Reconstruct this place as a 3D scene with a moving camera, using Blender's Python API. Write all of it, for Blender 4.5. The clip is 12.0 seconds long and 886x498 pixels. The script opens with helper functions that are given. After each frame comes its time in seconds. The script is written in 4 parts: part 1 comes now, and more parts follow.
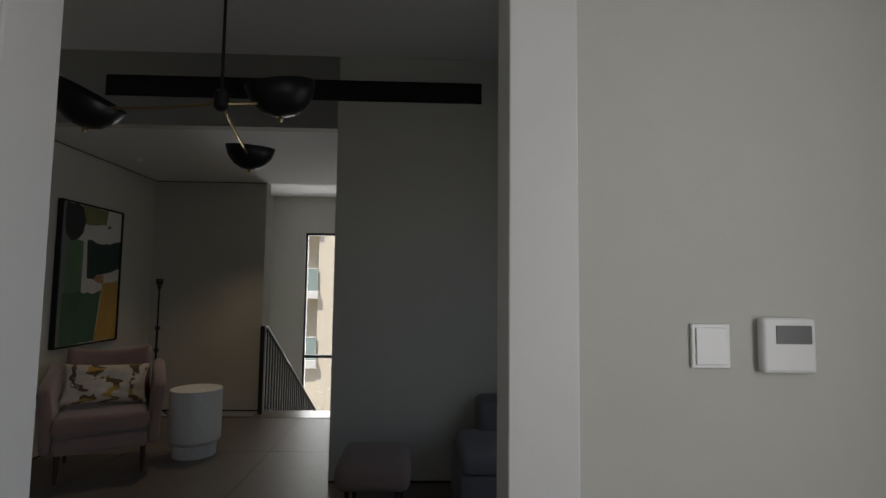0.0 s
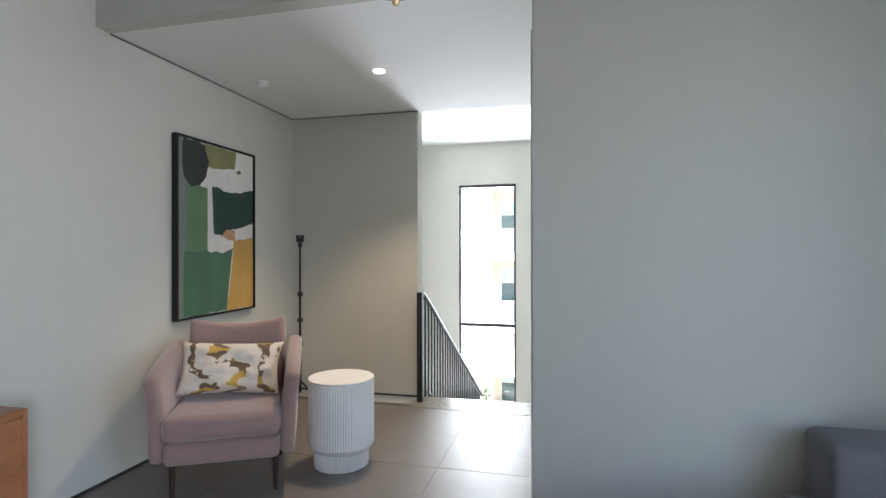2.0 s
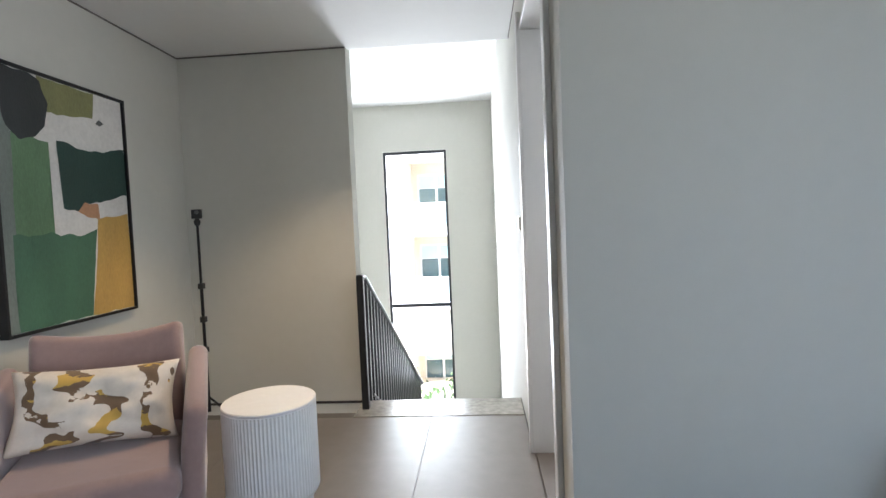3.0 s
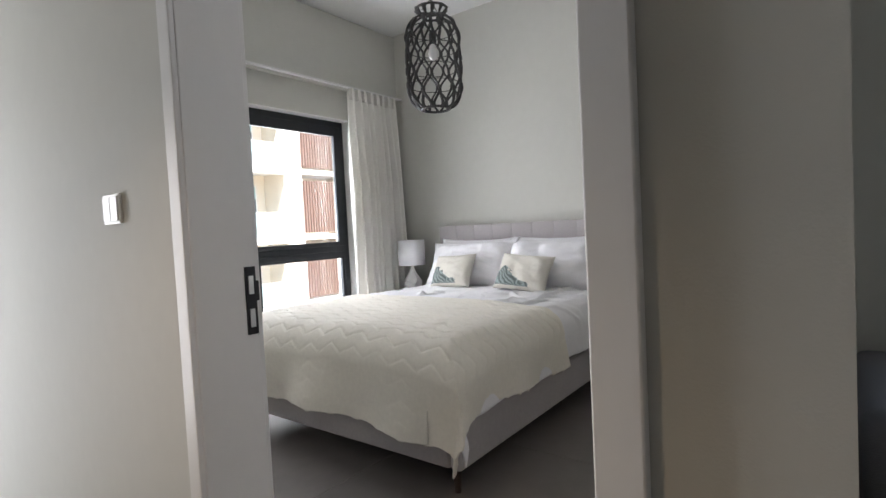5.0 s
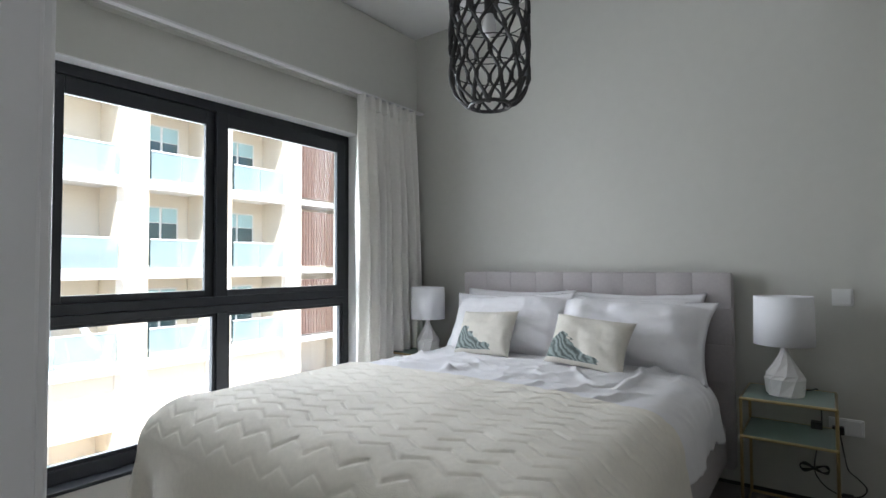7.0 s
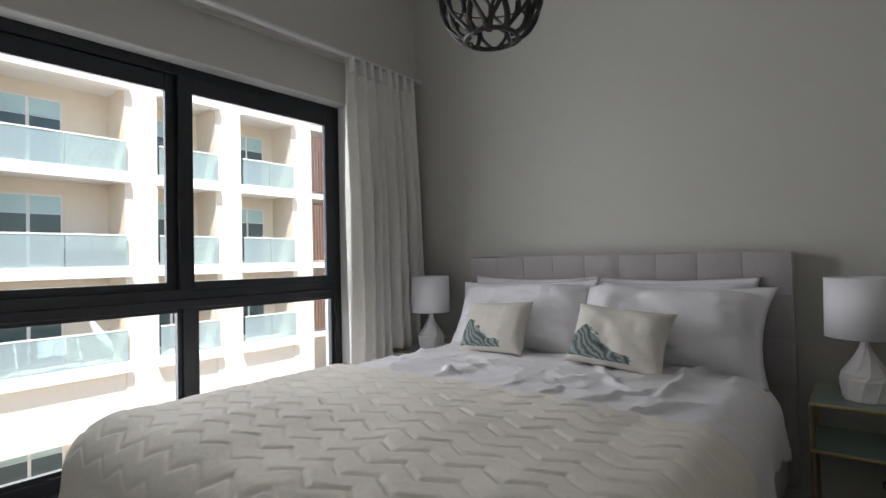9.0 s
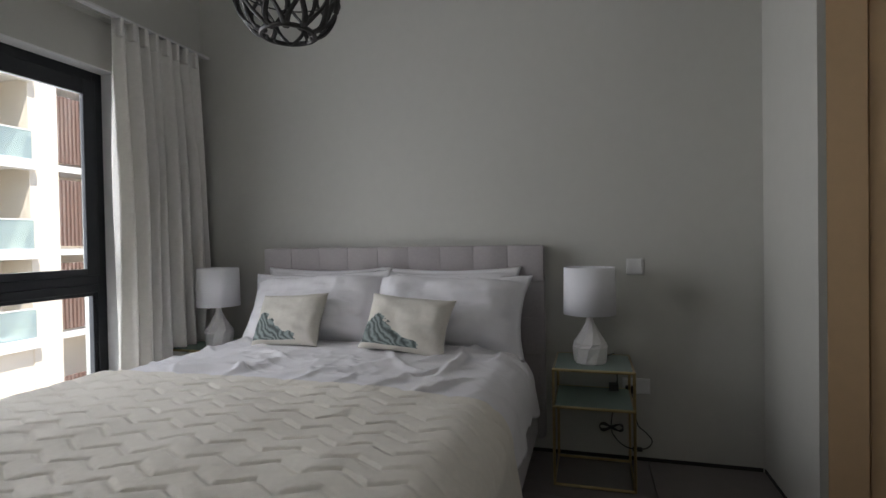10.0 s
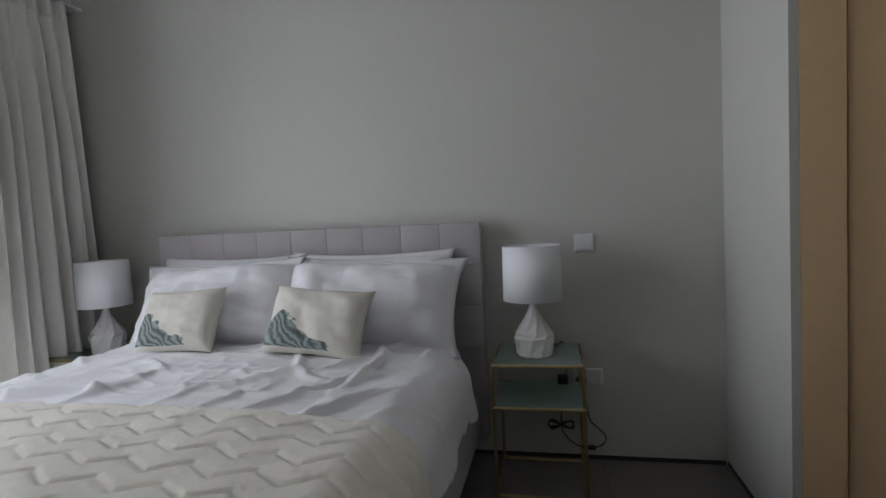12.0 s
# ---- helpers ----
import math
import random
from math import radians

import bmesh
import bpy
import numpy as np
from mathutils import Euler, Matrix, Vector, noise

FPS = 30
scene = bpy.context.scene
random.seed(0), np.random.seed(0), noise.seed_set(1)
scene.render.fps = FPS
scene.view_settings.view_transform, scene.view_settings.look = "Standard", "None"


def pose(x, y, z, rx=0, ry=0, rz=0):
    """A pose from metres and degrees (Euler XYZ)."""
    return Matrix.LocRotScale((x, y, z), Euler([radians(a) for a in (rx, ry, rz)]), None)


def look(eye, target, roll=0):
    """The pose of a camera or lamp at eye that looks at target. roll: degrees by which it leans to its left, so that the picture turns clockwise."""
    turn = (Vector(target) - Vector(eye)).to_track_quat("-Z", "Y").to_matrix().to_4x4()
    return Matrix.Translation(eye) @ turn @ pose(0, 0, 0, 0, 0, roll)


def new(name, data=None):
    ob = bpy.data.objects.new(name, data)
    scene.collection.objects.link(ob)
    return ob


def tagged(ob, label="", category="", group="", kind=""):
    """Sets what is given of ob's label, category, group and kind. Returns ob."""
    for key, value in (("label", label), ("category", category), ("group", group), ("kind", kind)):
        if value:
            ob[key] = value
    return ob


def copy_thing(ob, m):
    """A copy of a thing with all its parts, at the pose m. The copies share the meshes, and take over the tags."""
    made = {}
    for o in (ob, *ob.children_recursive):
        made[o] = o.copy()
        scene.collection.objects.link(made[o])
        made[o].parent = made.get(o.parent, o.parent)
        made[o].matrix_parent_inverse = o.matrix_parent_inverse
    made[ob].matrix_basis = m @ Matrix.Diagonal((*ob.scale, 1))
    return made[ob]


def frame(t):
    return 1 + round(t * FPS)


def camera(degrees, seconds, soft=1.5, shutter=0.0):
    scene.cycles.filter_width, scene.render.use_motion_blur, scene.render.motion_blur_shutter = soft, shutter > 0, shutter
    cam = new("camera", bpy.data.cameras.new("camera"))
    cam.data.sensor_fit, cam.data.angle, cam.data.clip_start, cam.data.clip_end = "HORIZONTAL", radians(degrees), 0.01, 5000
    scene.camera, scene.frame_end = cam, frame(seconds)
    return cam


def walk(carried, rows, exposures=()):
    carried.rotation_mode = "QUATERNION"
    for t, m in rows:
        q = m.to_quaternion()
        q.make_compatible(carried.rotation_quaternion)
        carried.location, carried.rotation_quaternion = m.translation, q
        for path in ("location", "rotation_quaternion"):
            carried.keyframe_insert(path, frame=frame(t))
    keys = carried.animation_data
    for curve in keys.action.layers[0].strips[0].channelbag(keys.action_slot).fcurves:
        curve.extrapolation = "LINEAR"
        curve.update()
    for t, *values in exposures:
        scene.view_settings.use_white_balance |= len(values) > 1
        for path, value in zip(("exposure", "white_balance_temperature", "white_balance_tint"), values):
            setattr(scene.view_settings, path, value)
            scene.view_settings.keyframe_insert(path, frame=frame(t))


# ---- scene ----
cam = camera(81.5, 12.0)
PATH = [
    (0, (0.489, 0.073, 1.444), (0.558, 2.067, 1.594), 0.7),
    (0.5, (0.43, 0.508, 1.484), (0.251, 2.496, 1.601), 2.4),
    (1, (0.34, 0.864, 1.433), (-0.101, 2.813, 1.515), 1.1),
    (1.5, (0.189, 1.254, 1.419), (-0.352, 3.178, 1.467), 0.3),
    (2, (-0.038, 1.598, 1.368), (-0.513, 3.54, 1.371), -0.1),
    (2.5, (-0.253, 1.977, 1.35), (-0.594, 3.947, 1.291), -0.8),
    (2.7, (-0.342, 2.128, 1.338), (-0.626, 4.106, 1.259), -1.5),
    (4.3, (-0.843, 3.483, 1.227), (0.135, 5.221, 1.068), -3.6),
    (4.5, (-0.864, 3.584, 1.206), (0.287, 5.214, 1.071), -3.6),
    (5, (-0.843, 4.016, 1.203), (0.747, 5.227, 1.122), -2.9),
    (5.5, (-0.69, 4.34, 1.225), (1.147, 5.131, 1.208), -2.8),
    (6, (-0.473, 4.562, 1.233), (1.389, 5.292, 1.289), -2.9),
    (6.5, (-0.296, 4.685, 1.253), (1.488, 5.583, 1.345), -1.2),
    (7, (-0.126, 4.836, 1.263), (1.472, 6.037, 1.329), -0.3),
    (7.2, (-0.06, 4.86, 1.271), (1.446, 6.174, 1.329), -0.7),
    (9, (0.296, 5.056, 1.212), (1.859, 6.304, 1.253), -1.3),
    (9.5, (0.264, 5.045, 1.204), (2.073, 5.897, 1.253), -0.5),
    (10, (0.221, 5.018, 1.248), (2.142, 5.573, 1.218), -1.0),
    (10.5, (0.251, 4.954, 1.214), (2.183, 5.438, 1.037), -1.7),
    (11, (0.27, 4.936, 1.185), (2.201, 5.383, 0.919), -1.7),
    (11.5, (0.391, 4.954, 1.203), (2.343, 5.337, 1.003), -1.4),
    (12, (0.664, 4.934, 1.237), (2.616, 5.352, 1.122), -2.8),
]
EXPOSURES = [(0.0, -0.25, 6700, 13), (0.5, 0.6, 6600, 14), (1.0, 1.6, 6700, 14), (1.5, 2.4, 6300, 13), (2.1, 2.65, 6000, 12), (2.7, 2.7, 6000, 12), (4.3, 1.75, 6350, 15), (5.0, 1.8, 6350, 15), (5.5, 2.05, 6200, 14), (6.0, 2.1, 6050, 12), (6.5, 1.8, 6050, 12), (7.2, 1.3, 6050, 12), (8.8, 0.85, 6400, 15), (9.5, 0.65, 6400, 16), (10.5, 0.8, 6300, 15), (11.5, 0.85, 6200, 15), (12.0, 0.95, 6100, 14)]
walk(cam, [(t, look(eye, target, roll)) for t, eye, target, roll in PATH], EXPOSURES)

# ---- world, sun and lamps ----
world = bpy.data.worlds.new("sky")
scene.world = world
world.use_nodes = True
wn = world.node_tree.nodes
sky = wn.new("ShaderNodeTexSky")
sky.sky_type, sky.sun_disc = "NISHITA", False
SUN_EL, SUN_AZ = 58.0, 215.0
sky.sun_elevation, sky.sun_rotation = radians(SUN_EL), radians(SUN_AZ)
world.node_tree.links.new(sky.outputs[0], wn["Background"].inputs[0])
wn["Background"].inputs[1].default_value = 0.15
sun = new("sun", bpy.data.lights.new("sun", "SUN"))
sun.data.energy, sun.data.angle, sun.data.color = 5.0, radians(0.5), (1.0, 0.95, 0.87)
ca = math.cos(radians(SUN_EL))
sun.matrix_world = look((ca * math.sin(radians(SUN_AZ)) * 40, ca * math.cos(radians(SUN_AZ)) * 40, 40 * math.sin(radians(SUN_EL))), (0, 0, 0))


def area(name, eye, target, w, h, power, color):
    """An area lamp in an opening, which stands in for the sky's light."""
    li = bpy.data.lights.new(name, "AREA")
    li.shape, li.size, li.size_y, li.energy, li.color = "RECTANGLE", w, h, power, color
    ob = new(name, li)
    ob.matrix_world = look(eye, target)
    return ob


DAY = (0.94, 0.97, 1.0)
area("window_daylight_bedroom", (1.6, 8.06, 1.35), (1.6, 5.0, 0.9), 1.95, 2.0, 39, DAY)
area("window_daylight_stair", (-1.5, 11.14, 0.6), (-1.4, 6.0, 0.6), 1.0, 3.8, 66, DAY)
area("window_daylight_lounge", (1.72, 2.35, 1.4), (-1.0, 2.7, 1.2), 1.2, 1.7, 1.85, (0.75, 0.88, 1.0))
# added lamp in an unseen, assumed opening, to brighten the hall and door jamb
area("added_daylight_hall", (1.85, -0.3, 1.5), (-0.6, 0.4, 1.2), 0.9, 1.4, 19, DAY)


# ---- materials ----
def material(name, color, rough=0.6, metal=0.0, var=0.06, scale=6.0, bump=0.0, bump_scale=120.0, sheen=0.0, coat=0.0, per_object=0.0, stretch=(1, 1, 1)):
    """A surface with variation at two scales and fine relief."""
    m = bpy.data.materials.new(name)
    m.use_nodes = True
    n, l = m.node_tree.nodes, m.node_tree.links
    b = n["Principled BSDF"]
    b.inputs["Roughness"].default_value, b.inputs["Metallic"].default_value = rough, metal
    b.inputs["Sheen Weight"].default_value, b.inputs["Coat Weight"].default_value = sheen, coat
    tc, mp = n.new("ShaderNodeTexCoord"), n.new("ShaderNodeMapping")
    mp.inputs["Scale"].default_value = stretch
    l.new(tc.outputs["Object"], mp.inputs[0])
    big, small = n.new("ShaderNodeTexNoise"), n.new("ShaderNodeTexNoise")
    big.inputs["Scale"].default_value, small.inputs["Scale"].default_value = scale * 0.25, scale * 5
    big.inputs["Detail"].default_value = small.inputs["Detail"].default_value = 4
    l.new(mp.outputs[0], big.inputs[0]), l.new(mp.outputs[0], small.inputs[0])
    mix = n.new("ShaderNodeMath")
    mix.operation = "ADD"
    l.new(big.outputs[0], mix.inputs[0]), l.new(small.outputs[0], mix.inputs[1])
    mr = n.new("ShaderNodeMapRange")
    mr.inputs["From Min"].default_value, mr.inputs["From Max"].default_value = 0.6, 1.4
    mr.inputs["To Min"].default_value, mr.inputs["To Max"].default_value = 1 - var, 1 + var
    l.new(mix.outputs[0], mr.inputs[0])
    val = mr.outputs[0]
    if per_object:
        info, pr, mul = n.new("ShaderNodeObjectInfo"), n.new("ShaderNodeMapRange"), n.new("ShaderNodeMath")
        pr.inputs["To Min"].default_value, pr.inputs["To Max"].default_value = 1 - per_object, 1 + per_object
        mul.operation = "MULTIPLY"
        l.new(info.outputs["Random"], pr.inputs[0]), l.new(pr.outputs[0], mul.inputs[0]), l.new(val, mul.inputs[1])
        val = mul.outputs[0]
    sc = n.new("ShaderNodeVectorMath")
    sc.operation = "SCALE"
    sc.inputs[0].default_value = color
    l.new(val, sc.inputs["Scale"]), l.new(sc.outputs[0], b.inputs["Base Color"])
    if bump:
        fine, bp = n.new("ShaderNodeTexNoise"), n.new("ShaderNodeBump")
        fine.inputs["Scale"].default_value, fine.inputs["Detail"].default_value = bump_scale, 3
        bp.inputs["Strength"].default_value, bp.inputs["Distance"].default_value = bump, 0.004
        l.new(mp.outputs[0], fine.inputs[0]), l.new(fine.outputs[0], bp.inputs["Height"]), l.new(bp.outputs[0], b.inputs["Normal"])
    return m


def glass(name, tint, rough=0.0, mixin=0.0):
    """Clear glass: a thin pane, mostly see-through with a sharp reflection."""
    m = bpy.data.materials.new(name)
    m.use_nodes = True
    n, l = m.node_tree.nodes, m.node_tree.links
    n.remove(n["Principled BSDF"])
    tr, gl, mx, fr = n.new("ShaderNodeBsdfTransparent"), n.new("ShaderNodeBsdfGlossy"), n.new("ShaderNodeMixShader"), n.new("ShaderNodeFresnel")
    tr.inputs[0].default_value, gl.inputs["Roughness"].default_value = (*tint, 1), rough
    fr.inputs[0].default_value = 1.45
    l.new(fr.outputs[0], mx.inputs[0]), l.new(tr.outputs[0], mx.inputs[1]), l.new(gl.outputs[0], mx.inputs[2])
    out = mx.outputs[0]
    if mixin:
        df, m2 = n.new("ShaderNodeBsdfDiffuse"), n.new("ShaderNodeMixShader")
        df.inputs[0].default_value, m2.inputs[0].default_value = (*tint, 1), mixin
        l.new(out, m2.inputs[1]), l.new(df.outputs[0], m2.inputs[2])
        out = m2.outputs[0]
    l.new(out, n["Material Output"].inputs[0])
    return m


def glow(name, color, strength):
    m = bpy.data.materials.new(name)
    m.use_nodes = True
    b = m.node_tree.nodes["Principled BSDF"]
    b.inputs["Emission Color"].default_value, b.inputs["Emission Strength"].default_value = (*color, 1), strength
    return m


M_WALL = material("wall_paint_greige", (0.53, 0.526, 0.482), 0.75, var=0.025, scale=3, bump=0.12, bump_scale=220)
M_CEIL = material("ceiling_paint_white", (0.76, 0.76, 0.75), 0.8, var=0.015, scale=3, bump=0.08, bump_scale=200)
M_TRIM = material("white_lacquer", (0.68, 0.675, 0.665), 0.4, var=0.02, scale=5, bump=0.03)
# near-black colour for the shade inside gaps that are not hollowed out
M_GAPSHADE = material("gap_shade_dark", (0.035, 0.032, 0.03), 0.7)
M_TILE = material("porcelain_tile_greige", (0.175, 0.157, 0.146), 0.42, var=0.10, scale=2.2, bump=0.06, bump_scale=60, per_object=0.03)
M_GROUT_SHADE = material("tile_grout_and_shade_line", (0.14, 0.128, 0.12), 0.9, var=0.1)
M_MARBLE = material("grey_stone_threshold", (0.30, 0.29, 0.265), 0.25, var=0.38, scale=5, bump=0.03)
M_FRAME = material("anthracite_aluminium", (0.028, 0.031, 0.036), 0.38, 0.4, var=0.08)
M_BLACK = material("black_metal", (0.018, 0.018, 0.019), 0.4, 0.5, var=0.1)
M_BLACKPL = material("black_plastic", (0.022, 0.022, 0.023), 0.5, var=0.1)
M_RATTAN = material("black_rattan", (0.020, 0.018, 0.017), 0.55, var=0.25, scale=20, bump=0.4, bump_scale=160)
M_BRASS = material("brushed_brass", (0.50, 0.39, 0.20), 0.32, 1.0, var=0.12, scale=14)
M_WOOD = material("walnut_veneer", (0.30, 0.125, 0.055), 0.38, var=0.30, scale=8, bump=0.08, bump_scale=70, stretch=(5, 0.6, 5))
M_LEGWOOD = material("dark_wood_leg", (0.045, 0.026, 0.02), 0.4, var=0.2, stretch=(4, 4, 0.5))
M_PINK = material("blush_velvet", (0.27, 0.18, 0.165), 0.8, var=0.10, scale=7, bump=0.25, bump_scale=260, sheen=0.5)
M_SOFA = material("grey_sofa_fabric", (0.13, 0.125, 0.135), 0.9, var=0.12, scale=8, bump=0.4, bump_scale=300, sheen=0.2)
M_BENCH = material("mauve_bench_fabric", (0.22, 0.16, 0.145), 0.85, var=0.1, bump=0.3, bump_scale=300, sheen=0.2)
M_LINEN = material("grey_linen_upholstery", (0.40, 0.372, 0.37), 0.9, var=0.08, scale=12, bump=0.4, bump_scale=420, sheen=0.15)
M_WHITE = material("white_cotton", (0.78, 0.77, 0.785), 0.85, var=0.03, scale=6, bump=0.15, bump_scale=260, sheen=0.1)
M_CREAM = material("cream_knit", (0.77, 0.73, 0.645), 0.95, var=0.06, scale=10, bump=0.6, bump_scale=300, sheen=0.2)
M_CURT = material("white_linen_curtain", (0.88, 0.865, 0.82), 0.9, var=0.05, scale=8, bump=0.25, bump_scale=350)
def translucent(m, share):
    """Lets light through a cloth."""
    n, l = m.node_tree.nodes, m.node_tree.links
    tl, mx, b = n.new("ShaderNodeBsdfTranslucent"), n.new("ShaderNodeMixShader"), n["Principled BSDF"]
    l.new(b.inputs["Base Color"].links[0].from_socket, tl.inputs[0])
    mx.inputs[0].default_value = share
    l.new(b.outputs[0], mx.inputs[1]), l.new(tl.outputs[0], mx.inputs[2]), l.new(mx.outputs[0], n["Material Output"].inputs[0])


translucent(M_CURT, 0.3)
M_SHADE = material("white_lamp_shade", (0.80, 0.80, 0.82), 0.8, var=0.02, bump=0.15, bump_scale=350)
M_CERAMIC = material("white_ceramic", (0.78, 0.765, 0.75), 0.35, var=0.03)
M_PLASTER = material("white_plaster", (0.78, 0.775, 0.765), 0.7, var=0.04, bump=0.1)
M_PLATE = material("white_plastic_plate", (0.76, 0.76, 0.75), 0.35, var=0.01)
M_FRINGE = material("ivory_wool", (0.72, 0.68, 0.60), 0.95, var=0.1, bump=0.8, bump_scale=150, sheen=0.4)
# beige laminate, with the warm light of the dressing corner in its orange colour
M_WARD = material("beige_laminate_warm_lit", (0.78, 0.55, 0.32), 0.5, var=0.04, scale=4, bump=0.04)
M_GREY = material("thermostat_screen", (0.12, 0.125, 0.12), 0.3, var=0.02)
M_STEEL = material("satin_steel", (0.5, 0.5, 0.49), 0.35, 1.0, var=0.1)
M_SCREEN_IOR = 1.9
M_GLASS = glass("window_glass", (0.97, 0.985, 0.98))
M_SHELF = glass("green_shelf_glass", (0.74, 0.87, 0.80), mixin=0.25)
M_BALC = glass("balcony_glass", (0.72, 0.86, 0.86), mixin=0.3)
M_SCREEN = material("tv_screen_black", (0.012, 0.013, 0.015), 0.03, var=0.0, coat=1.0)
M_SCREEN.node_tree.nodes["Principled BSDF"].inputs["IOR"].default_value = M_SCREEN_IOR
M_SCREEN.node_tree.nodes["Principled BSDF"].inputs["Coat IOR"].default_value = M_SCREEN_IOR
M_DOWNLIGHT = glow("downlight_lens", (1.0, 0.9, 0.76), 14)
M_FACADE = material("cream_render", (0.78, 0.69, 0.56), 0.9, var=0.06, scale=1, bump=0.1, bump_scale=30)
M_FACADE2 = material("white_render", (0.80, 0.78, 0.74), 0.9, var=0.04, scale=1)
M_FGLASS = material("facade_window_glass", (0.05, 0.09, 0.095), 0.08, var=0.1)
M_FBLIND = material("facade_blind_blue_green", (0.42, 0.60, 0.60), 0.25, var=0.1)
M_SLAT = material("brown_facade_slat", (0.20, 0.12, 0.09), 0.6, var=0.15)
M_GROUND = material("paved_ground", (0.35, 0.32, 0.28), 0.9, var=0.15, scale=0.6)
M_LEAF = material("garden_leaf", (0.06, 0.11, 0.035), 0.6, var=0.4, scale=20)
M_BARK = material("bark", (0.12, 0.085, 0.06), 0.9, var=0.3)


# ---- mesh helpers ----
def boxes(items, bevel=0.0, seg=2):
    """A bmesh of boxes (x0, x1, y0, y1, z0, z1), with rounded edges where asked."""
    bm = bmesh.new()
    for x0, x1, y0, y1, z0, z1 in items:
        bmesh.ops.create_cube(bm, size=1, matrix=Matrix.LocRotScale(((x0 + x1) / 2, (y0 + y1) / 2, (z0 + z1) / 2), None, (abs(x1 - x0), abs(y1 - y0), abs(z1 - z0))))
    if bevel:
        bmesh.ops.bevel(bm, geom=bm.edges[:], offset=bevel, segments=seg, profile=0.5, affect="EDGES", clamp_overlap=True)
    return bm


def lathe(profile, n=32, sx=1.0, sy=1.0, at=(0, 0, 0), twist=0.0):
    """A bmesh turned about z from (radius, z) pairs, closed at both ends."""
    bm, rings = bmesh.new(), []
    for k, (r, z) in enumerate(profile):
        rings.append([bm.verts.new((at[0] + sx * r * math.cos(math.tau * i / n + twist * k), at[1] + sy * r * math.sin(math.tau * i / n + twist * k), at[2] + z)) for i in range(n)])
    for a, b in zip(rings, rings[1:]):
        for i in range(n):
            bm.faces.new((a[i], a[(i + 1) % n], b[(i + 1) % n], b[i]))
    bm.faces.new(list(reversed(rings[0]))), bm.faces.new(rings[-1])
    return bm


def tube(points, r, n=8, bm=None, flat=1.0):
    """A bmesh tube along points."""
    bm = bm or bmesh.new()
    pts, rings = [Vector(p) for p in points], []
    for i, p in enumerate(pts):
        d = (pts[min(i + 1, len(pts) - 1)] - pts[max(i - 1, 0)]).normalized()
        a = d.cross((0, 0, 1) if abs(d.z) < 0.95 else (1, 0, 0)).normalized()
        b = d.cross(a)
        rings.append([bm.verts.new(p + r * (math.cos(math.tau * k / n) * a + flat * math.sin(math.tau * k / n) * b)) for k in range(n)])
    for a, b in zip(rings, rings[1:]):
        for k in range(n):
            bm.faces.new((a[k], a[(k + 1) % n], b[(k + 1) % n], b[k]))
    bm.faces.new(list(reversed(rings[0]))), bm.faces.new(rings[-1])
    return bm


def grid(nu, nv, fn, close_u=False):
    """A bmesh sheet: fn(u, v) gives a place for u, v from 0 to 1."""
    bm = bmesh.new()
    vs = [[bm.verts.new(fn(i / nu, j / nv)) for j in range(nv + 1)] for i in range(nu + (0 if close_u else 1))]
    for i in range(nu):
        a, b = vs[i], vs[(i + 1) % len(vs)]
        for j in range(nv):
            bm.faces.new((a[j], b[j], b[j + 1], a[j + 1]))
    return bm


def mesh(name, bm, mat, smooth=False):
    bmesh.ops.recalc_face_normals(bm, faces=bm.faces[:])
    me = bpy.data.meshes.new(name)
    bm.to_mesh(me), bm.free()
    me.materials.append(mat)
    if smooth:
        for p in me.polygons:
            p.use_smooth = True
    return new(name, me)


def part(name, bm, mat, parent, label="", smooth=False):
    """One mesh object under a thing or under a part."""
    ob = mesh(name, bm, mat, smooth)
    ob.parent = parent
    if label:
        ob["label"] = label
    return ob


def thing(name, label, category, group="", m=None):
    ob = tagged(new(name), label, category, group)
    ob.empty_display_size = 0.1
    if m is not None:
        ob.matrix_basis = m
    return ob


def setting(name, items, mat, label, category, bevel=0.0):
    return tagged(mesh(name, boxes(items, bevel), mat), label, category, kind="structure")


def soften(ob, levels=1):
    """Adds a smooth subdivision to a soft thing."""
    mod = ob.modifiers.new("soft", "SUBSURF")
    mod.levels = mod.render_levels = levels
    return ob


# ---- plan ----
XW, XE_LAND = -2.687, -0.2      # lounge and landing west wall; landing east wall
Y_DOOR, Y_PART = 1.24, 4.0     # hall door wall; lounge partition
Y_LAND, Y_STAIR = 6.177, 10.797  # landing back wall; stair window wall
XB, YB = 3.276, 7.697            # bedroom headboard wall; window wall
Z_LOW, Z_HIGH = 2.662, 3.237
X_LE = 1.68                    # lounge east wall
DA0, DA1 = -0.47, 0.748         # hall door opening
DB0, DB1, DBH = 4.27, 5.285, 2.40

setting("floor", [(-2.9, 3.5, -1.6, 6.0, -0.3, -0.012), (-0.19, 3.5, 6.0, 8.1, -0.3, -0.012)], M_GROUT_SHADE, "grey grout bed under large porcelain floor tiles", "floor")
setting("ceiling_lounge", [(-2.9, 1.9, 1.24, 4.0, Z_HIGH, 3.5)], M_CEIL, "plain white painted ceiling", "ceiling")
setting("ceiling_hall", [(-0.9, 2.1, -1.6, 1.24, 2.7, 2.9)], M_CEIL, "plain white painted ceiling of the hall", "ceiling")
setting("ceiling_landing", [(-2.9, XE_LAND, 4.0, 6.25, Z_LOW, 3.6)], M_CEIL, "lowered white painted ceiling over the landing", "ceiling")
setting("ceiling_stair", [(-2.9, XE_LAND, 6.25, 11.1, 3.298, 3.6)], M_CEIL, "high white painted ceiling above the stairs", "ceiling")
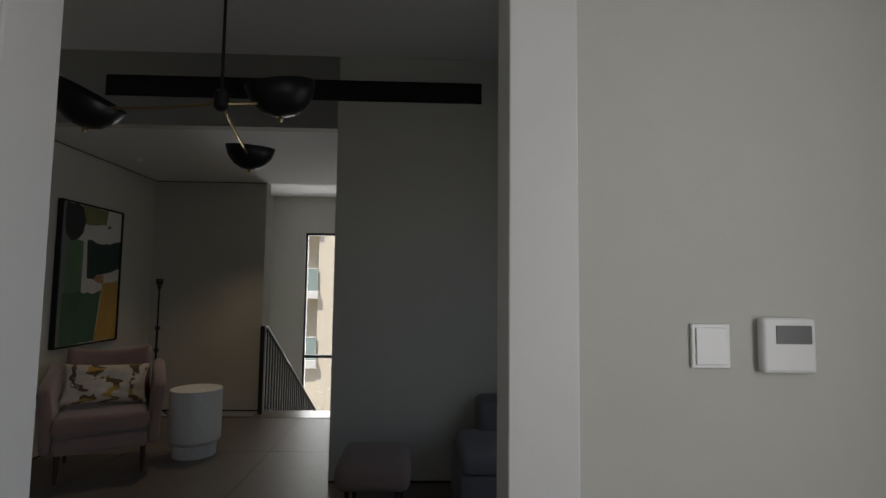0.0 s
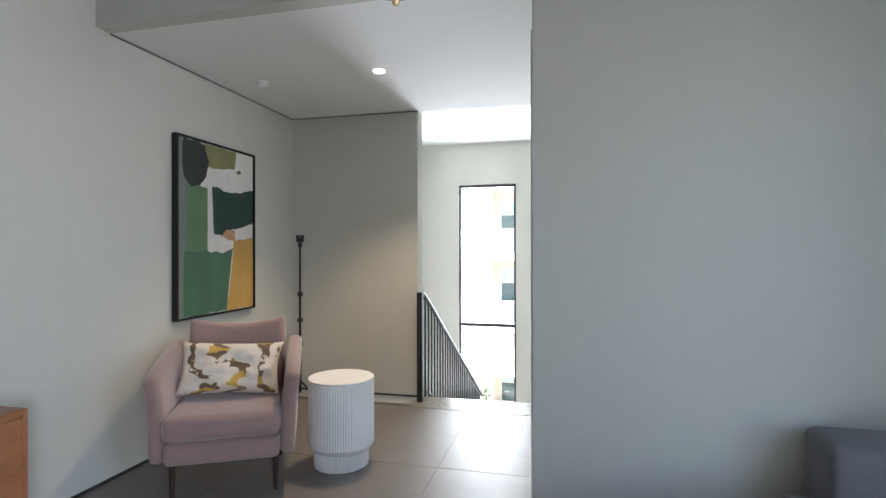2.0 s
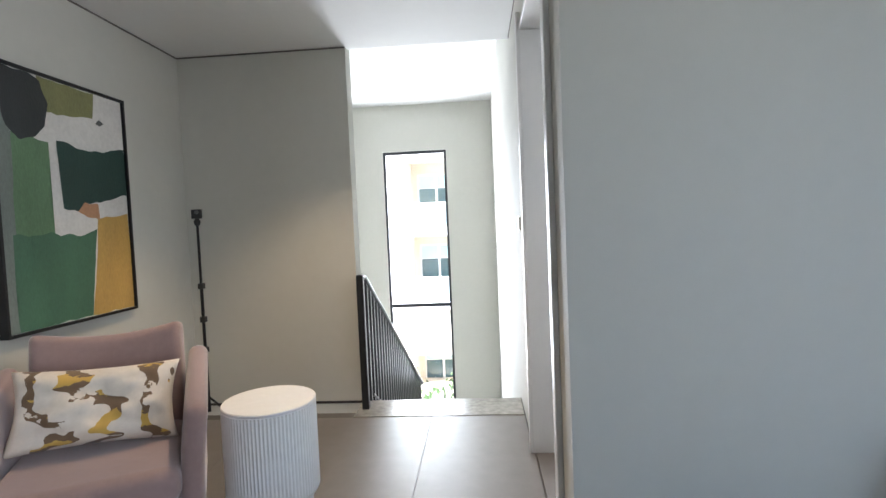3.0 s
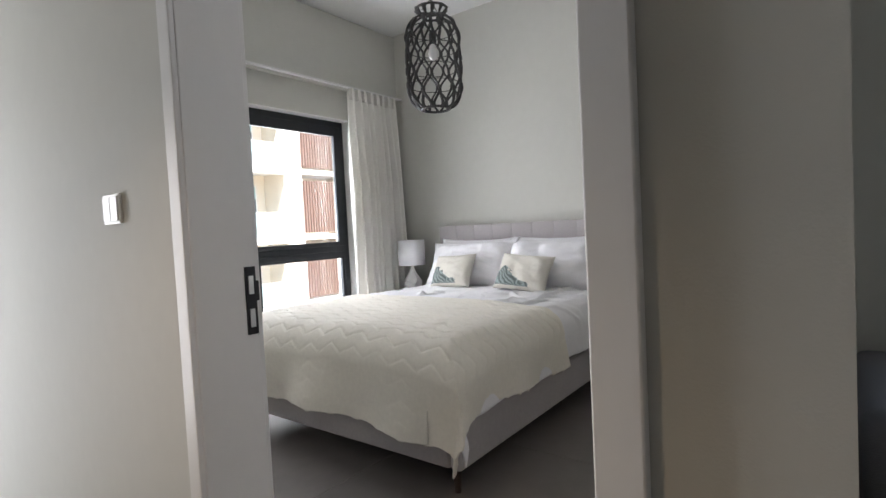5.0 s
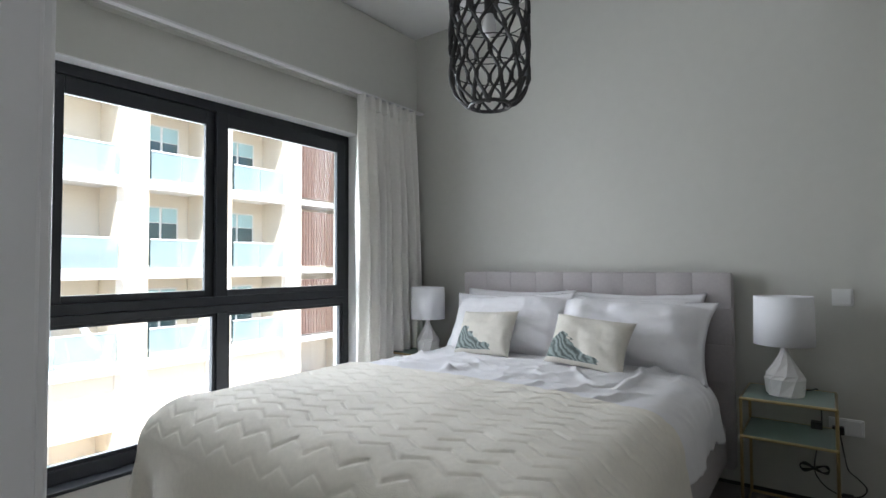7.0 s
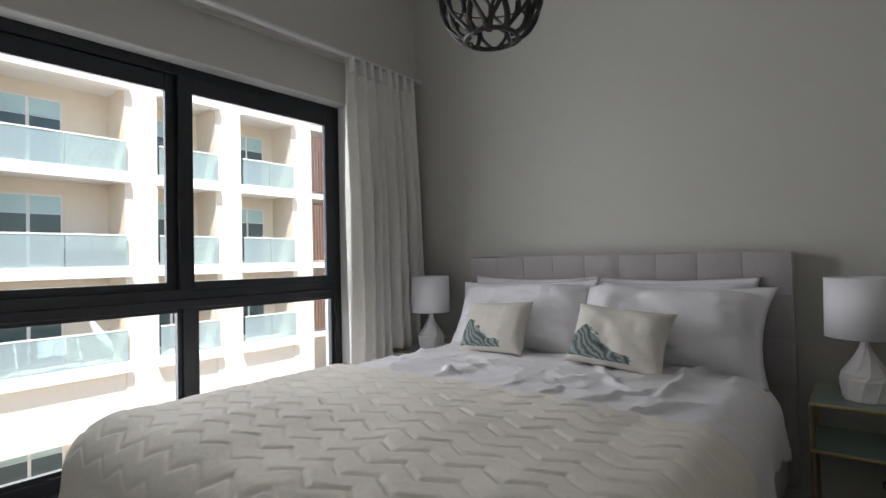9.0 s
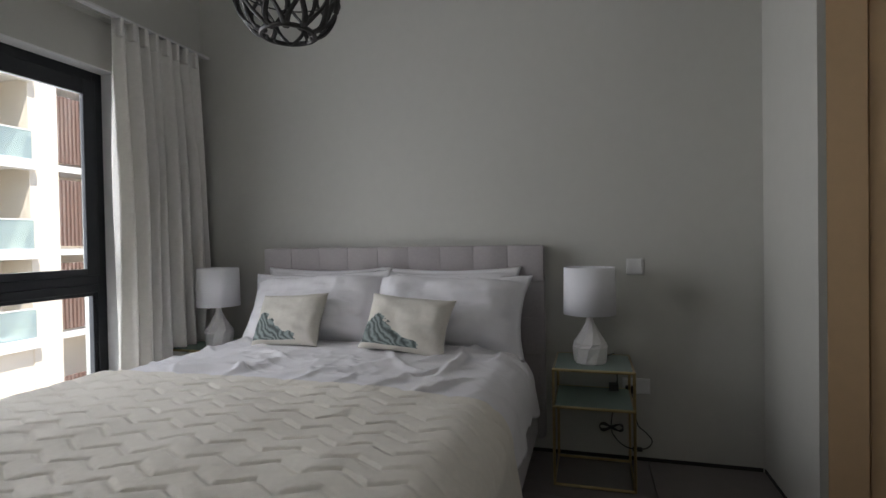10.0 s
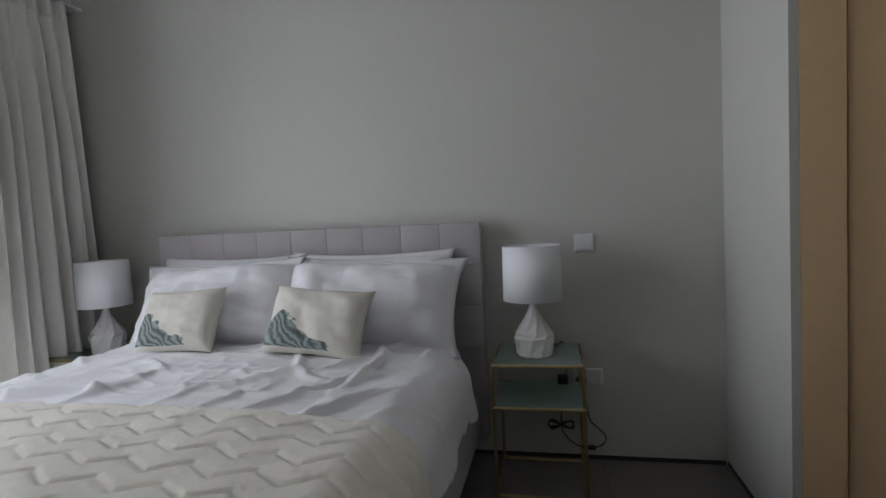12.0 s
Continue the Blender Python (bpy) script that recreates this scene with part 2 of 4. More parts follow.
setting("ceiling_bedroom", [(-0.2, 3.45, 4.780, 8.0, Z_HIGH, 3.6)], M_CEIL, "high white painted bedroom ceiling", "ceiling")
setting("ceiling_lowered", [(-0.2, 3.45, 4.1, 4.780, Z_LOW, 3.6), (X_LE + 0.1, 3.45, 3.0, 4.1, Z_LOW, 3.6)], M_CEIL, "lowered white plaster soffit by the bedroom door", "ceiling")

setting("wall_west", [(XW - 0.2, XW, 1.0, 11.1, -2.4, 3.6)], M_WALL, "greige painted wall with a large painting", "wall")
setting("wall_partition", [(XE_LAND, X_LE + 0.1, Y_PART, Y_PART + 0.1, 0, Z_HIGH), (XW, XE_LAND, Y_PART, Y_PART + 0.0995, Z_LOW - 0.003, Z_HIGH)], M_WALL, "greige painted partition with a wide opening to the landing", "wall")
setting("wall_bedroom_door", [(XE_LAND, 0, 4.1, DB0 - 0.01, 0, Z_LOW), (XE_LAND, 0, DB0 - 0.01, DB1 + 0.055, DBH + 0.012, 3.4), (XE_LAND, 0, DB1 + 0.055, 8.0, -0.3, 3.4), (XE_LAND, -0.001, 4.1, DB0 - 0.01, Z_LOW, 3.4), (XE_LAND, 0, 8.0, 11.1, -2.4, 3.4), (XE_LAND, 0, 6.215, 8.0, -2.4, -0.3)], M_WALL, "greige painted wall with the bedroom doorway", "wall")
setting("wall_landing_back", [(XW, -1.398, Y_LAND, Y_LAND + 0.15, -2.4, 3.4)], M_WALL, "greige painted wall behind the tripod", "wall")
setting("wall_lounge_east", [(X_LE, X_LE + 0.1, 1.24, 1.7, 0, 3.3), (X_LE, X_LE + 0.1, 3.0, 4.0, 0, 3.3), (X_LE, X_LE + 0.1, 1.7, 3.0, 0, 0.4), (X_LE, X_LE + 0.1, 1.7, 3.0, 2.3, 3.3)], M_WALL, "greige painted wall with a window", "wall")
setting("wall_hall_door", [(XW, DA0 - 0.01, Y_DOOR, Y_DOOR + 0.15, 0, Z_HIGH), (DA1 + 0.01, X_LE, Y_DOOR, Y_DOOR + 0.15, 0, Z_HIGH), (DA0 - 0.01, DA1 + 0.01, Y_DOOR, Y_DOOR + 0.15, 2.41, Z_HIGH)], M_WALL, "pale painted wall with thermostat and doorway", "wall")
setting("wall_hall", [(-0.9, -0.7, -1.6, Y_DOOR, 0, 2.7), (-0.7, 1.9, -1.6, -1.4, 0, 2.7), (1.9, 2.1, -1.6, -0.8, 0, 2.7), (1.9, 2.1, 0.2, 1.4, 0, 2.7), (1.9, 2.1, -0.8, 0.2, 0, 0.8), (1.9, 2.1, -0.8, 0.2, 2.25, 2.7)], M_WALL, "pale painted hall walls", "wall")
SWX0, SWX1, SWZ0, SWZ1 = -1.992, -0.952, -1.860, 2.548
setting("wall_stair_north", [(XW, SWX0, Y_STAIR, 11.1, -2.4, 3.4), (SWX1, XE_LAND, Y_STAIR, 11.1, -2.4, 3.4), (SWX0, SWX1, Y_STAIR, 11.1, SWZ1, 3.4), (SWX0, SWX1, Y_STAIR, 11.1, -2.4, SWZ0)], M_WALL, "pale green-grey painted wall with a tall window", "wall")
setting("wall_headboard", [(XB, XB + 0.2, 3.0, 8.0, 0, 3.3)], M_WALL, "greige painted wall behind the bed", "wall")
BX0, BX1, BZ0, BZ1 = 0.628, 2.628, 0.205, 2.278
setting("wall_window", [(0, BX0, YB + 0.03, 8.0, 0, 3.3), (BX1, XB, YB + 0.03, 8.0, 0, 3.3), (BX0, BX1, YB + 0.03, 8.0, BZ1, 3.3), (BX0, BX1, YB + 0.03, 8.0, 0, BZ0), (0, XB, YB - 0.03, YB + 0.03, 2.56, 3.22)], M_WALL, "greige painted window wall with a shallow step over the curtains", "wall")
setting("wall_bedroom_south", [(X_LE + 0.1, 3.3, 2.95, 3.1, 0, 2.7), (X_LE + 0.1, X_LE + 0.2, 3.1, 4.0, 0, 2.7)], M_WALL, "plain painted wall of the dressing corner", "wall")
setting("stair_floor", [(XW, XE_LAND, 9.5, Y_STAIR, -2.1, -1.9), (XW, -1.398, 6.37, 9.5, -2.4, -2.2)], M_MARBLE, "grey stone half landing below the tall window", "floor")

# dark strips on the wall faces, for the shade in the gap at their foot
setting("baseboard", [(XW, XW + 0.004, 1.4, Y_LAND, 0, 0.018), (XW, -1.398, Y_LAND - 0.004, Y_LAND, 0, 0.018), (XE_LAND - 0.004, XE_LAND, 5.29, 6.2, 0, 0.014), (-0.2, X_LE, Y_PART - 0.004, Y_PART, 0, 0.018), (XB - 0.004, XB, 4.161, YB, 0, 0.02), (2.601, XB, 4.149, 4.155, 0, 0.018)], M_GAPSHADE, "dark strip standing for the shade in the gap at the foot of the walls", "baseboard")
# the shadow line below the ceiling is a strip in the dark grout colour
setting("trim", [(XW, XW + 0.004, 4.1, Y_LAND, Z_LOW - 0.012, Z_LOW - 0.002), (XW, -1.398, Y_LAND - 0.004, Y_LAND, Z_LOW - 0.012, Z_LOW - 0.002), (XE_LAND - 0.004, XE_LAND, 4.1, 6.2, Z_LOW - 0.012, Z_LOW - 0.002)], M_GROUT_SHADE, "thin dark strip standing for the shadow line under the ceiling", "trim")
setting("threshold", [(-1.398, XE_LAND, 5.88, 6.215, -0.05, 0.004)], M_MARBLE, "grey veined stone strip at the head of the stairs", "threshold", 0.002)


# ---- doors ----
def door_case(name, label, items):
    return tagged(mesh(name, boxes(items, 0.004), M_TRIM), label, "door frame", kind="structure")


door_case("door_frame_hall", "white painted door frame of the hall", [(DA0 - 0.07, DA0, Y_DOOR - 0.014, Y_DOOR + 0.17, 0, 2.4), (DA1 - 0.07, DA1 + 0.09, Y_DOOR - 0.014, Y_DOOR + 0.17, 0, 2.4), (DA0 - 0.07, DA1 + 0.09, Y_DOOR - 0.013, Y_DOOR + 0.168, 2.4, 2.48)])
door_case("door_frame_bedroom", "white painted door frame of the bedroom", [(-0.208, -0.03, DB1, DB1 + 0.056, 0, DBH), (-0.03, 0.008, DB1 + 0.050, DB1 + 0.057, 0, DBH), (-0.222, -0.2, DB1 + 0.004, DB1 + 0.062, 0, DBH + 0.07), (-0.208, 0.008, DB0 - 0.03, DB0, 0, DBH), (-0.222, -0.2, DB0 - 0.07, DB0 - 0.004, 0, DBH + 0.07), (-0.206, 0.006, DB0, DB1, DBH - 0.03, DBH), (0.0, 0.018, DB1 + 0.058, DB1 + 0.12, 0, DBH + 0.07)])


def hinged_door():
    """The bedroom door, standing open, with its handle and lock rose."""
    d = thing("door_1", "white lacquered bedroom door standing open with black handles", "door", m=pose(0.012, DB0 + 0.044, 0, 0, 0, 8.2))
    d["kind"] = "structure"
    part("door_leaf", boxes([(0.0, 0.83, -0.045, 0, 0.008, DBH - 0.035)], 0.002), M_TRIM, d)
    for s, y0 in ((1, 0.0), (-1, -0.045)):
        rose = boxes([(0.755, 0.79, y0, y0 + s * 0.008, 1.0, 1.11)], 0.003)
        part("handle_rose", rose, M_BLACK, d, "black metal rose")
        part("handle", tube([(0.77, y0, 1.06), (0.77, y0 + s * 0.055, 1.06), (0.755, y0 + s * 0.06, 1.06), (0.63, y0 + s * 0.06, 1.06)], 0.0105, 10), M_BLACK, d, "black metal lever handle", True)
        part("lock_rose", boxes([(0.755, 0.79, y0, y0 + s * 0.009, 0.90, 0.965)], 0.003), M_BLACK, d, "black keyhole plate")
    for hz in (0.22, 0.93, 2.02):
        part("hinge", boxes([(-0.005, 0.002, -0.040, -0.005, hz, hz + 0.12)], 0.0015), M_BLACK, d, "black concealed hinge")
    return d


hinged_door()
strike = thing("strike_plate", "black metal strike plate let into the white door jamb", "strike plate")
part("plate", boxes([(-0.068, -0.036, DB1 - 0.004, DB1 + 0.002, 0.94, 1.125), (-0.068, -0.027, DB1 - 0.0035, DB1 + 0.002, 1.03, 1.085)], 0.001), M_BLACK, strike)
part("latch_hole", boxes([(-0.060, -0.045, DB1 - 0.007, DB1 - 0.002, 1.05, 1.10)], 0.001), M_STEEL, strike, "bright steel latch pocket")
part("bolt_hole", boxes([(-0.060, -0.045, DB1 - 0.007, DB1 - 0.002, 0.96, 1.01)], 0.001), M_STEEL, strike, "bright steel bolt pocket")


# ---- windows ----
def window_bedroom():
    w = tagged(new("window_1"), "anthracite aluminium bedroom window with four panes", "window", kind="structure")
    y0, y1 = 7.822, 7.889
    f, mx, t0, t1 = 0.06, 1.59, 0.985, 1.085
    part("window_frame", boxes([(BX0, BX0 + f, y0, y1, BZ0, BZ1), (BX1 - f, BX1, y0, y1, BZ0, BZ1), (BX0 + f, BX1 - f, y0, y1, BZ1 - f, BZ1), (BX0 + f, BX1 - f, y0, y1, BZ0, BZ0 + 0.085), (BX0 + f, BX1 - f, y0 - 0.014, y1, t0, t0 + 0.045), (BX0 + f, BX1 - f, y0 - 0.004, y1, t0 + 0.045, t1), (mx - 0.035, mx + 0.035, y0 - 0.003, y1, BZ0 + 0.085, t0), (mx - 0.03, mx + 0.03, y0 - 0.002, y1, t1, BZ1 - f)], 0.004), M_FRAME, w)
    for a, b, fy in ((BX0 + f, mx - 0.03, 0.016), (mx - 0.055, BX1 - f, -0.02)):
        s = 0.075
        sash = part("sash", boxes([(a, a + s, y0 + fy, y0 + fy + 0.03, t1, BZ1 - f), (b - s, b, y0 + fy, y0 + fy + 0.03, t1, BZ1 - f), (a + s, b - s, y0 + fy, y0 + fy + 0.03, BZ1 - f - 0.09, BZ1 - f), (a + s, b - s, y0 + fy, y0 + fy + 0.03, t1, t1 + 0.04)], 0.004), M_FRAME, w)
        p = part("pane", boxes([(a + s - 0.005, b - s + 0.005, y0 + fy + 0.012, y0 + fy + 0.018, t1 + 0.035, BZ1 - f - 0.085)]), M_GLASS, sash)
        p.visible_shadow = False
    for a, b in ((BX0 + f, mx - 0.035), (mx + 0.035, BX1 - f)):
        part("glazing_bead", boxes([(a, a + 0.022, y0 + 0.012, y1 - 0.02, BZ0 + 0.085, t0), (b - 0.022, b, y0 + 0.012, y1 - 0.02, BZ0 + 0.085, t0), (a + 0.022, b - 0.022, y0 + 0.012, y1 - 0.02, t0 - 0.022, t0), (a + 0.022, b - 0.022, y0 + 0.012, y1 - 0.02, BZ0 + 0.085, BZ0 + 0.107)], 0.002), M_FRAME, w)
        p = part("pane", boxes([(a + 0.018, b - 0.018, y0 + 0.03, y0 + 0.036, BZ0 + 0.10, t0 - 0.018)]), M_GLASS, w)
        p.visible_shadow = False
    part("window_sill", boxes([(BX0 + 0.001, BX1 - 0.001, YB + 0.02, y0, BZ0 + 0.001, BZ0 + 0.02)], 0.003), M_FRAME, w, "dark aluminium sill")


window_bedroom()
setting("window_reveal", [(BX0 + 0.003, BX1 - 0.003, YB + 0.028, 7.822, BZ1 - 0.003, BZ1 + 0.004), (BX1 - 0.003, BX1 + 0.004, YB + 0.028, 7.822, BZ0 + 0.02, BZ1 - 0.003), (BX0 - 0.004, BX0 + 0.003, YB + 0.028, 7.822, BZ0 + 0.02, BZ1 - 0.003)], M_CEIL, "white painted reveal round the bedroom window", "window reveal")
sw = tagged(new("window_2"), "tall narrow black-framed stair window", "window", kind="structure")
part("window_frame", boxes([(SWX0, SWX0 + 0.04, Y_STAIR + 0.04, Y_STAIR + 0.10, SWZ0, SWZ1), (SWX1 - 0.04, SWX1, Y_STAIR + 0.04, Y_STAIR + 0.10, SWZ0, SWZ1), (SWX0 + 0.04, SWX1 - 0.04, Y_STAIR + 0.04, Y_STAIR + 0.10, SWZ1 - 0.05, SWZ1), (SWX0 + 0.04, SWX1 - 0.04, Y_STAIR + 0.04, Y_STAIR + 0.10, SWZ0, SWZ0 + 0.05), (SWX0 + 0.04, SWX1 - 0.04, Y_STAIR + 0.04, Y_STAIR + 0.10, -0.027, 0.033)], 0.003), M_FRAME, sw)
for z0, z1 in ((SWZ0 + 0.05, -0.027), (0.033, SWZ1 - 0.05)):
    p = part("pane", boxes([(SWX0 + 0.04, SWX1 - 0.04, Y_STAIR + 0.07, Y_STAIR + 0.076, z0, z1)]), M_GLASS, sw)
    p.visible_shadow = False


# ---- stairs and railing ----
RUN, RISE, NSTEP = 0.305, 0.175, 11
for i in range(NSTEP):
    y = 6.215 + RUN * i
    st = thing("stair_step", "grey stone stair step", "step", "stair steps")
    part("tread", boxes([(-1.308, XE_LAND - 0.002, y, y + RUN + 0.02, -RISE * (i + 1) - 0.05, -RISE * (i + 1))], 0.003), M_MARBLE, st)
    part("riser", boxes([(-1.308, XE_LAND - 0.002, y + 0.001, y + 0.02, -RISE * (i + 1), -RISE * i - 0.051)]), M_MARBLE, st)
rail = thing("stair_railing", "dark blue-grey steel stair railing with upright flat bars", "railing")
SL = RISE / RUN
part("handrail", tube([(-1.338, 6.036, 0.965), (-1.338, 6.16, 0.955), (-1.338, 9.4, 0.955 - 3.16 * SL)], 0.024, 8, flat=1.0), M_FRAME, rail)
part("bottom_rail", tube([(-1.338, 6.28, 0.03), (-1.338, 9.4, 0.03 - 3.12 * SL)], 0.014, 6), M_FRAME, rail)
part("post", boxes([(-1.363, -1.313, 6.016, 6.066, 0.004, 0.985)], 0.003), M_FRAME, rail)
bal = boxes([(-0.008, 0.008, -0.02, 0.02, 0, 0.93)])
balm = mesh("baluster", bal, M_FRAME)
balm.parent, balm.location = rail, (-1.338, 6.11, 0.02)
for i in range(1, 28):
    b = new("baluster", balm.data)
    b.parent, b.location = rail, (-1.338, 6.11 + 0.115 * i, 0.025 - max(0, 0.115 * i - 0.05) * SL)


# ---- lounge ----
def cushion(w, h, t, fold=0.0, seed=0, n=18, flange=0.0):
    """A closed pillow, w wide along x and h high along z, with pinched corners."""
    bm = bmesh.new()
    def pt(u, v, s):
        a, b = 2 * u - 1, 2 * v - 1
        ka, kb = 1 - flange / w * 2, 1 - flange / h * 2
        full = max(0.0, (1 - min(1, abs(a) / ka) ** 4) * (1 - min(1, abs(b) / kb) ** 4)) ** 0.55
        pinch = 1 - 0.10 * (1 - abs(a) ** 2) * abs(b) ** 3
        pinch2 = 1 - 0.09 * (1 - abs(b) ** 2) * abs(a) ** 3
        k = fold * (noise.noise(Vector((a * 2.2 + seed, b * 2.2, s * 4.0 + seed))) + 0.45 * noise.noise(Vector((a * 7 + seed, b * 4, s * 2.0))))
        if flange:
            k += 0.016 * (1 - abs(noise.noise(Vector((a * 3.5 + seed, b * 2.2 + a, seed))))) ** 8 + 0.010 * (1 - abs(noise.noise(Vector((a * 2 - seed, b * 5, seed + 3))))) ** 9
        hem = 0.0025 * (1 if flange and max(abs(a), abs(b)) < 0.999 else 0)
        wave = (1 - full) * flange * 0.35 * noise.noise(Vector((a * 3 + seed, b * 3, seed)))
        return (a * w / 2 * pinch2, s * (t / 2 * full + k * full + hem) + wave, b * h / 2 * pinch)
    for s in (-1, 1):
        vs = [[bm.verts.new(pt(i / n, j / n, s)) for j in range(n + 1)] for i in range(n + 1)]
        for i in range(n):
            for j in range(n):
                q = (vs[i][j], vs[i + 1][j], vs[i + 1][j + 1], vs[i][j + 1])
                bm.faces.new(q if s < 0 else q[::-1])
    bmesh.ops.remove_doubles(bm, verts=bm.verts[:], dist=0.0005)
    return bm


def print_material(name, ground, ink, ink2, kind):
    """Cloth with a painted print: a leaf or a spray of stems."""
    m = material(name, ground, 0.85, var=0.06, scale=14, bump=0.3, bump_scale=320, sheen=0.1)
    n, l = m.node_tree.nodes, m.node_tree.links
    b = n["Principled BSDF"]
    src = b.inputs["Base Color"].links[0].from_socket
    tc, sep = n.new("ShaderNodeTexCoord"), n.new("ShaderNodeSeparateXYZ")
    l.new(tc.outputs["Generated"], sep.inputs[0])
    def math_node(op, a, c):
        k = n.new("ShaderNodeMath")
        k.operation = op
        for i, v in enumerate((a, c)):
            if isinstance(v, (int, float)):
                k.inputs[i].default_value = v
            else:
                l.new(v, k.inputs[i])
        return k.outputs[0]
    wob = n.new("ShaderNodeTexNoise")
    wob.inputs["Scale"].default_value, wob.inputs["Detail"].default_value = 5 if kind == "leaf" else 3.2, 5
    l.new(tc.outputs["Generated"], wob.inputs[0])
    if kind == "leaf":
        # a broad leaf in the lower corner with light veins
        arch = math_node("SUBTRACT", 0.57, math_node("MULTIPLY", math_node("ABSOLUTE", math_node("SUBTRACT", sep.outputs["X"], 0.20), 0), 0.88))
        edge = math_node("SUBTRACT", math_node("ADD", arch, math_node("MULTIPLY", math_node("SUBTRACT", wob.outputs[0], 0.5), 0.42)), sep.outputs["Z"])
        mask = math_node("MULTIPLY", math_node("GREATER_THAN", edge, 0.02), math_node("GREATER_THAN", sep.outputs["Z"], 0.09))
        wave = n.new("ShaderNodeTexWave")
        wave.inputs["Scale"].default_value, wave.inputs["Distortion"].default_value, wave.inputs["Detail"].default_value = 3.8, 11, 5
        mp = n.new("ShaderNodeMapping")
        mp.inputs["Rotation"].default_value = (0, radians(35), 0)
        l.new(tc.outputs["Generated"], mp.inputs[0]), l.new(mp.outputs[0], wave.inputs[0])
        tone = math_node("MULTIPLY", wave.outputs["Fac"], 0.75)
        mask = math_node("MULTIPLY", mask, 0.92)
    else:
        wave = n.new("ShaderNodeTexWave")
        wave.inputs["Scale"].default_value, wave.inputs["Distortion"].default_value, wave.inputs["Detail"].default_value = 1.05, 17, 3
        wave.inputs["Detail Scale"].default_value = 0.9
        l.new(tc.outputs["Generated"], wave.inputs[0])
        mask = math_node("MULTIPLY", math_node("GREATER_THAN", wave.outputs["Fac"], 0.70), math_node("GREATER_THAN", wob.outputs[0], 0.40))
        tone = math_node("GREATER_THAN", wob.outputs[0], 0.54)
    inkmix, mx = n.new("ShaderNodeMix"), n.new("ShaderNodeMix")
    inkmix.data_type = mx.data_type = "RGBA"
    inkmix.inputs[6].default_value, inkmix.inputs[7].default_value = (*ink, 1), (*ink2, 1)
    l.new(tone, inkmix.inputs[0]), l.new(mask, mx.inputs[0]), l.new(src, mx.inputs[6]), l.new(inkmix.outputs[2], mx.inputs[7])
    l.new(mx.outputs[2], b.inputs["Base Color"])
    return m


M_LEAFPRINT = print_material("leaf_print_linen", (0.63, 0.60, 0.53), (0.018, 0.040, 0.042), (0.30, 0.37, 0.36), "leaf")
M_STEMPRINT = print_material("stem_print_satin", (0.66, 0.59, 0.50), (0.16, 0.10, 0.055), (0.52, 0.33, 0.07), "stem")


def armchair():
    c = thing("armchair", "blush pink velvet armchair with dark tapered legs", "armchair", m=pose(-2.038, 4.346, 0, 0, 0, 28))
    part("seat_frame", boxes([(-0.295, 0.295, -0.375, 0.30, 0.215, 0.335)], 0.03, 4), M_PINK, c, smooth=True)
    part("seat_cushion", boxes([(-0.305, 0.305, -0.395, 0.22, 0.34, 0.48)], 0.052, 5), M_PINK, c, smooth=True)
    back = part("backrest", grid(10, 10, lambda u, v: (0.30 * (2 * u - 1), 0.24 + 0.11 * v + 0.03 * (2 * u - 1) ** 2 * -1, 0.34 + (0.535 + 0.045 * (2 * u - 1) ** 2) * v)), M_PINK, c, smooth=True)
    sol = back.modifiers.new("thick", "SOLIDIFY")
    sol.thickness, sol.offset = 0.11, 0
    bv = back.modifiers.new("round", "BEVEL")
    bv.width, bv.segments = 0.035, 3
    for s in (-1, 1):
        # an arm panel that rises to the back and rolls outwards
        def arm(u, v, s=s):
            y = -0.34 + 0.62 * u
            top = 0.70 + 0.10 * u - 0.03 * (1 - u) ** 6
            return (s * (0.335 + 0.035 * v ** 2), y, 0.22 + (top - 0.22) * v)
        a = part("arm", grid(10, 8, arm), M_PINK, c, smooth=True)
        so = a.modifiers.new("thick", "SOLIDIFY")
        so.thickness, so.offset = 0.085, 0
        be = a.modifiers.new("round", "BEVEL")
        be.width, be.segments = 0.036, 4
        for y in (-0.27, 0.24):
            part("leg", lathe([(0.011, 0.0), (0.02, 0.23)], 12, at=(s * 0.27, y, 0)), M_LEGWOOD, c, "dark tapered wooden leg")
    p = mesh("scatter_cushion", cushion(0.60, 0.33, 0.15, 0.03, 3, 30), M_STEMPRINT, True)
    tagged(p, "cream satin cushion with brown and ochre stem print on the armchair", "cushion")
    p.matrix_basis = pose(-2.038, 4.346, 0, 0, 0, 28) @ pose(-0.01, 0.02, 0.645, -24, 3, 0)


armchair()


def side_table():
    t = thing("side_table", "round white ribbed plaster side table beside the armchair", "side table", m=pose(-1.461, 4.657, 0))
    n = 160
    def ribbed(levels, d):
        bm, rings = bmesh.new(), []
        for r, z in levels:
            rings.append([bm.verts.new(((r + (d if i % 2 else 0)) * math.cos(math.tau * i / n), (r + (d if i % 2 else 0)) * math.sin(math.tau * i / n), z)) for i in range(n)])
        for a, b in zip(rings, rings[1:]):
            for i in range(n):
                bm.faces.new((a[i], a[(i + 1) % n], b[(i + 1) % n], b[i]))
        bm.faces.new(list(reversed(rings[0]))), bm.faces.new(rings[-1])
        return bm
    part("base", ribbed([(0.165, 0.0), (0.168, 0.11)], 0.008), M_PLASTER, t)
    part("drum", ribbed([(0.165, 0.10), (0.19, 0.115), (0.205, 0.14), (0.205, 0.536), (0.2, 0.54)], 0.0035), M_PLASTER, t)
    part("top", lathe([(0.206, 0.54), (0.209, 0.543), (0.209, 0.551), (0.205, 0.555)], 48), M_PLASTER, t)


side_table()


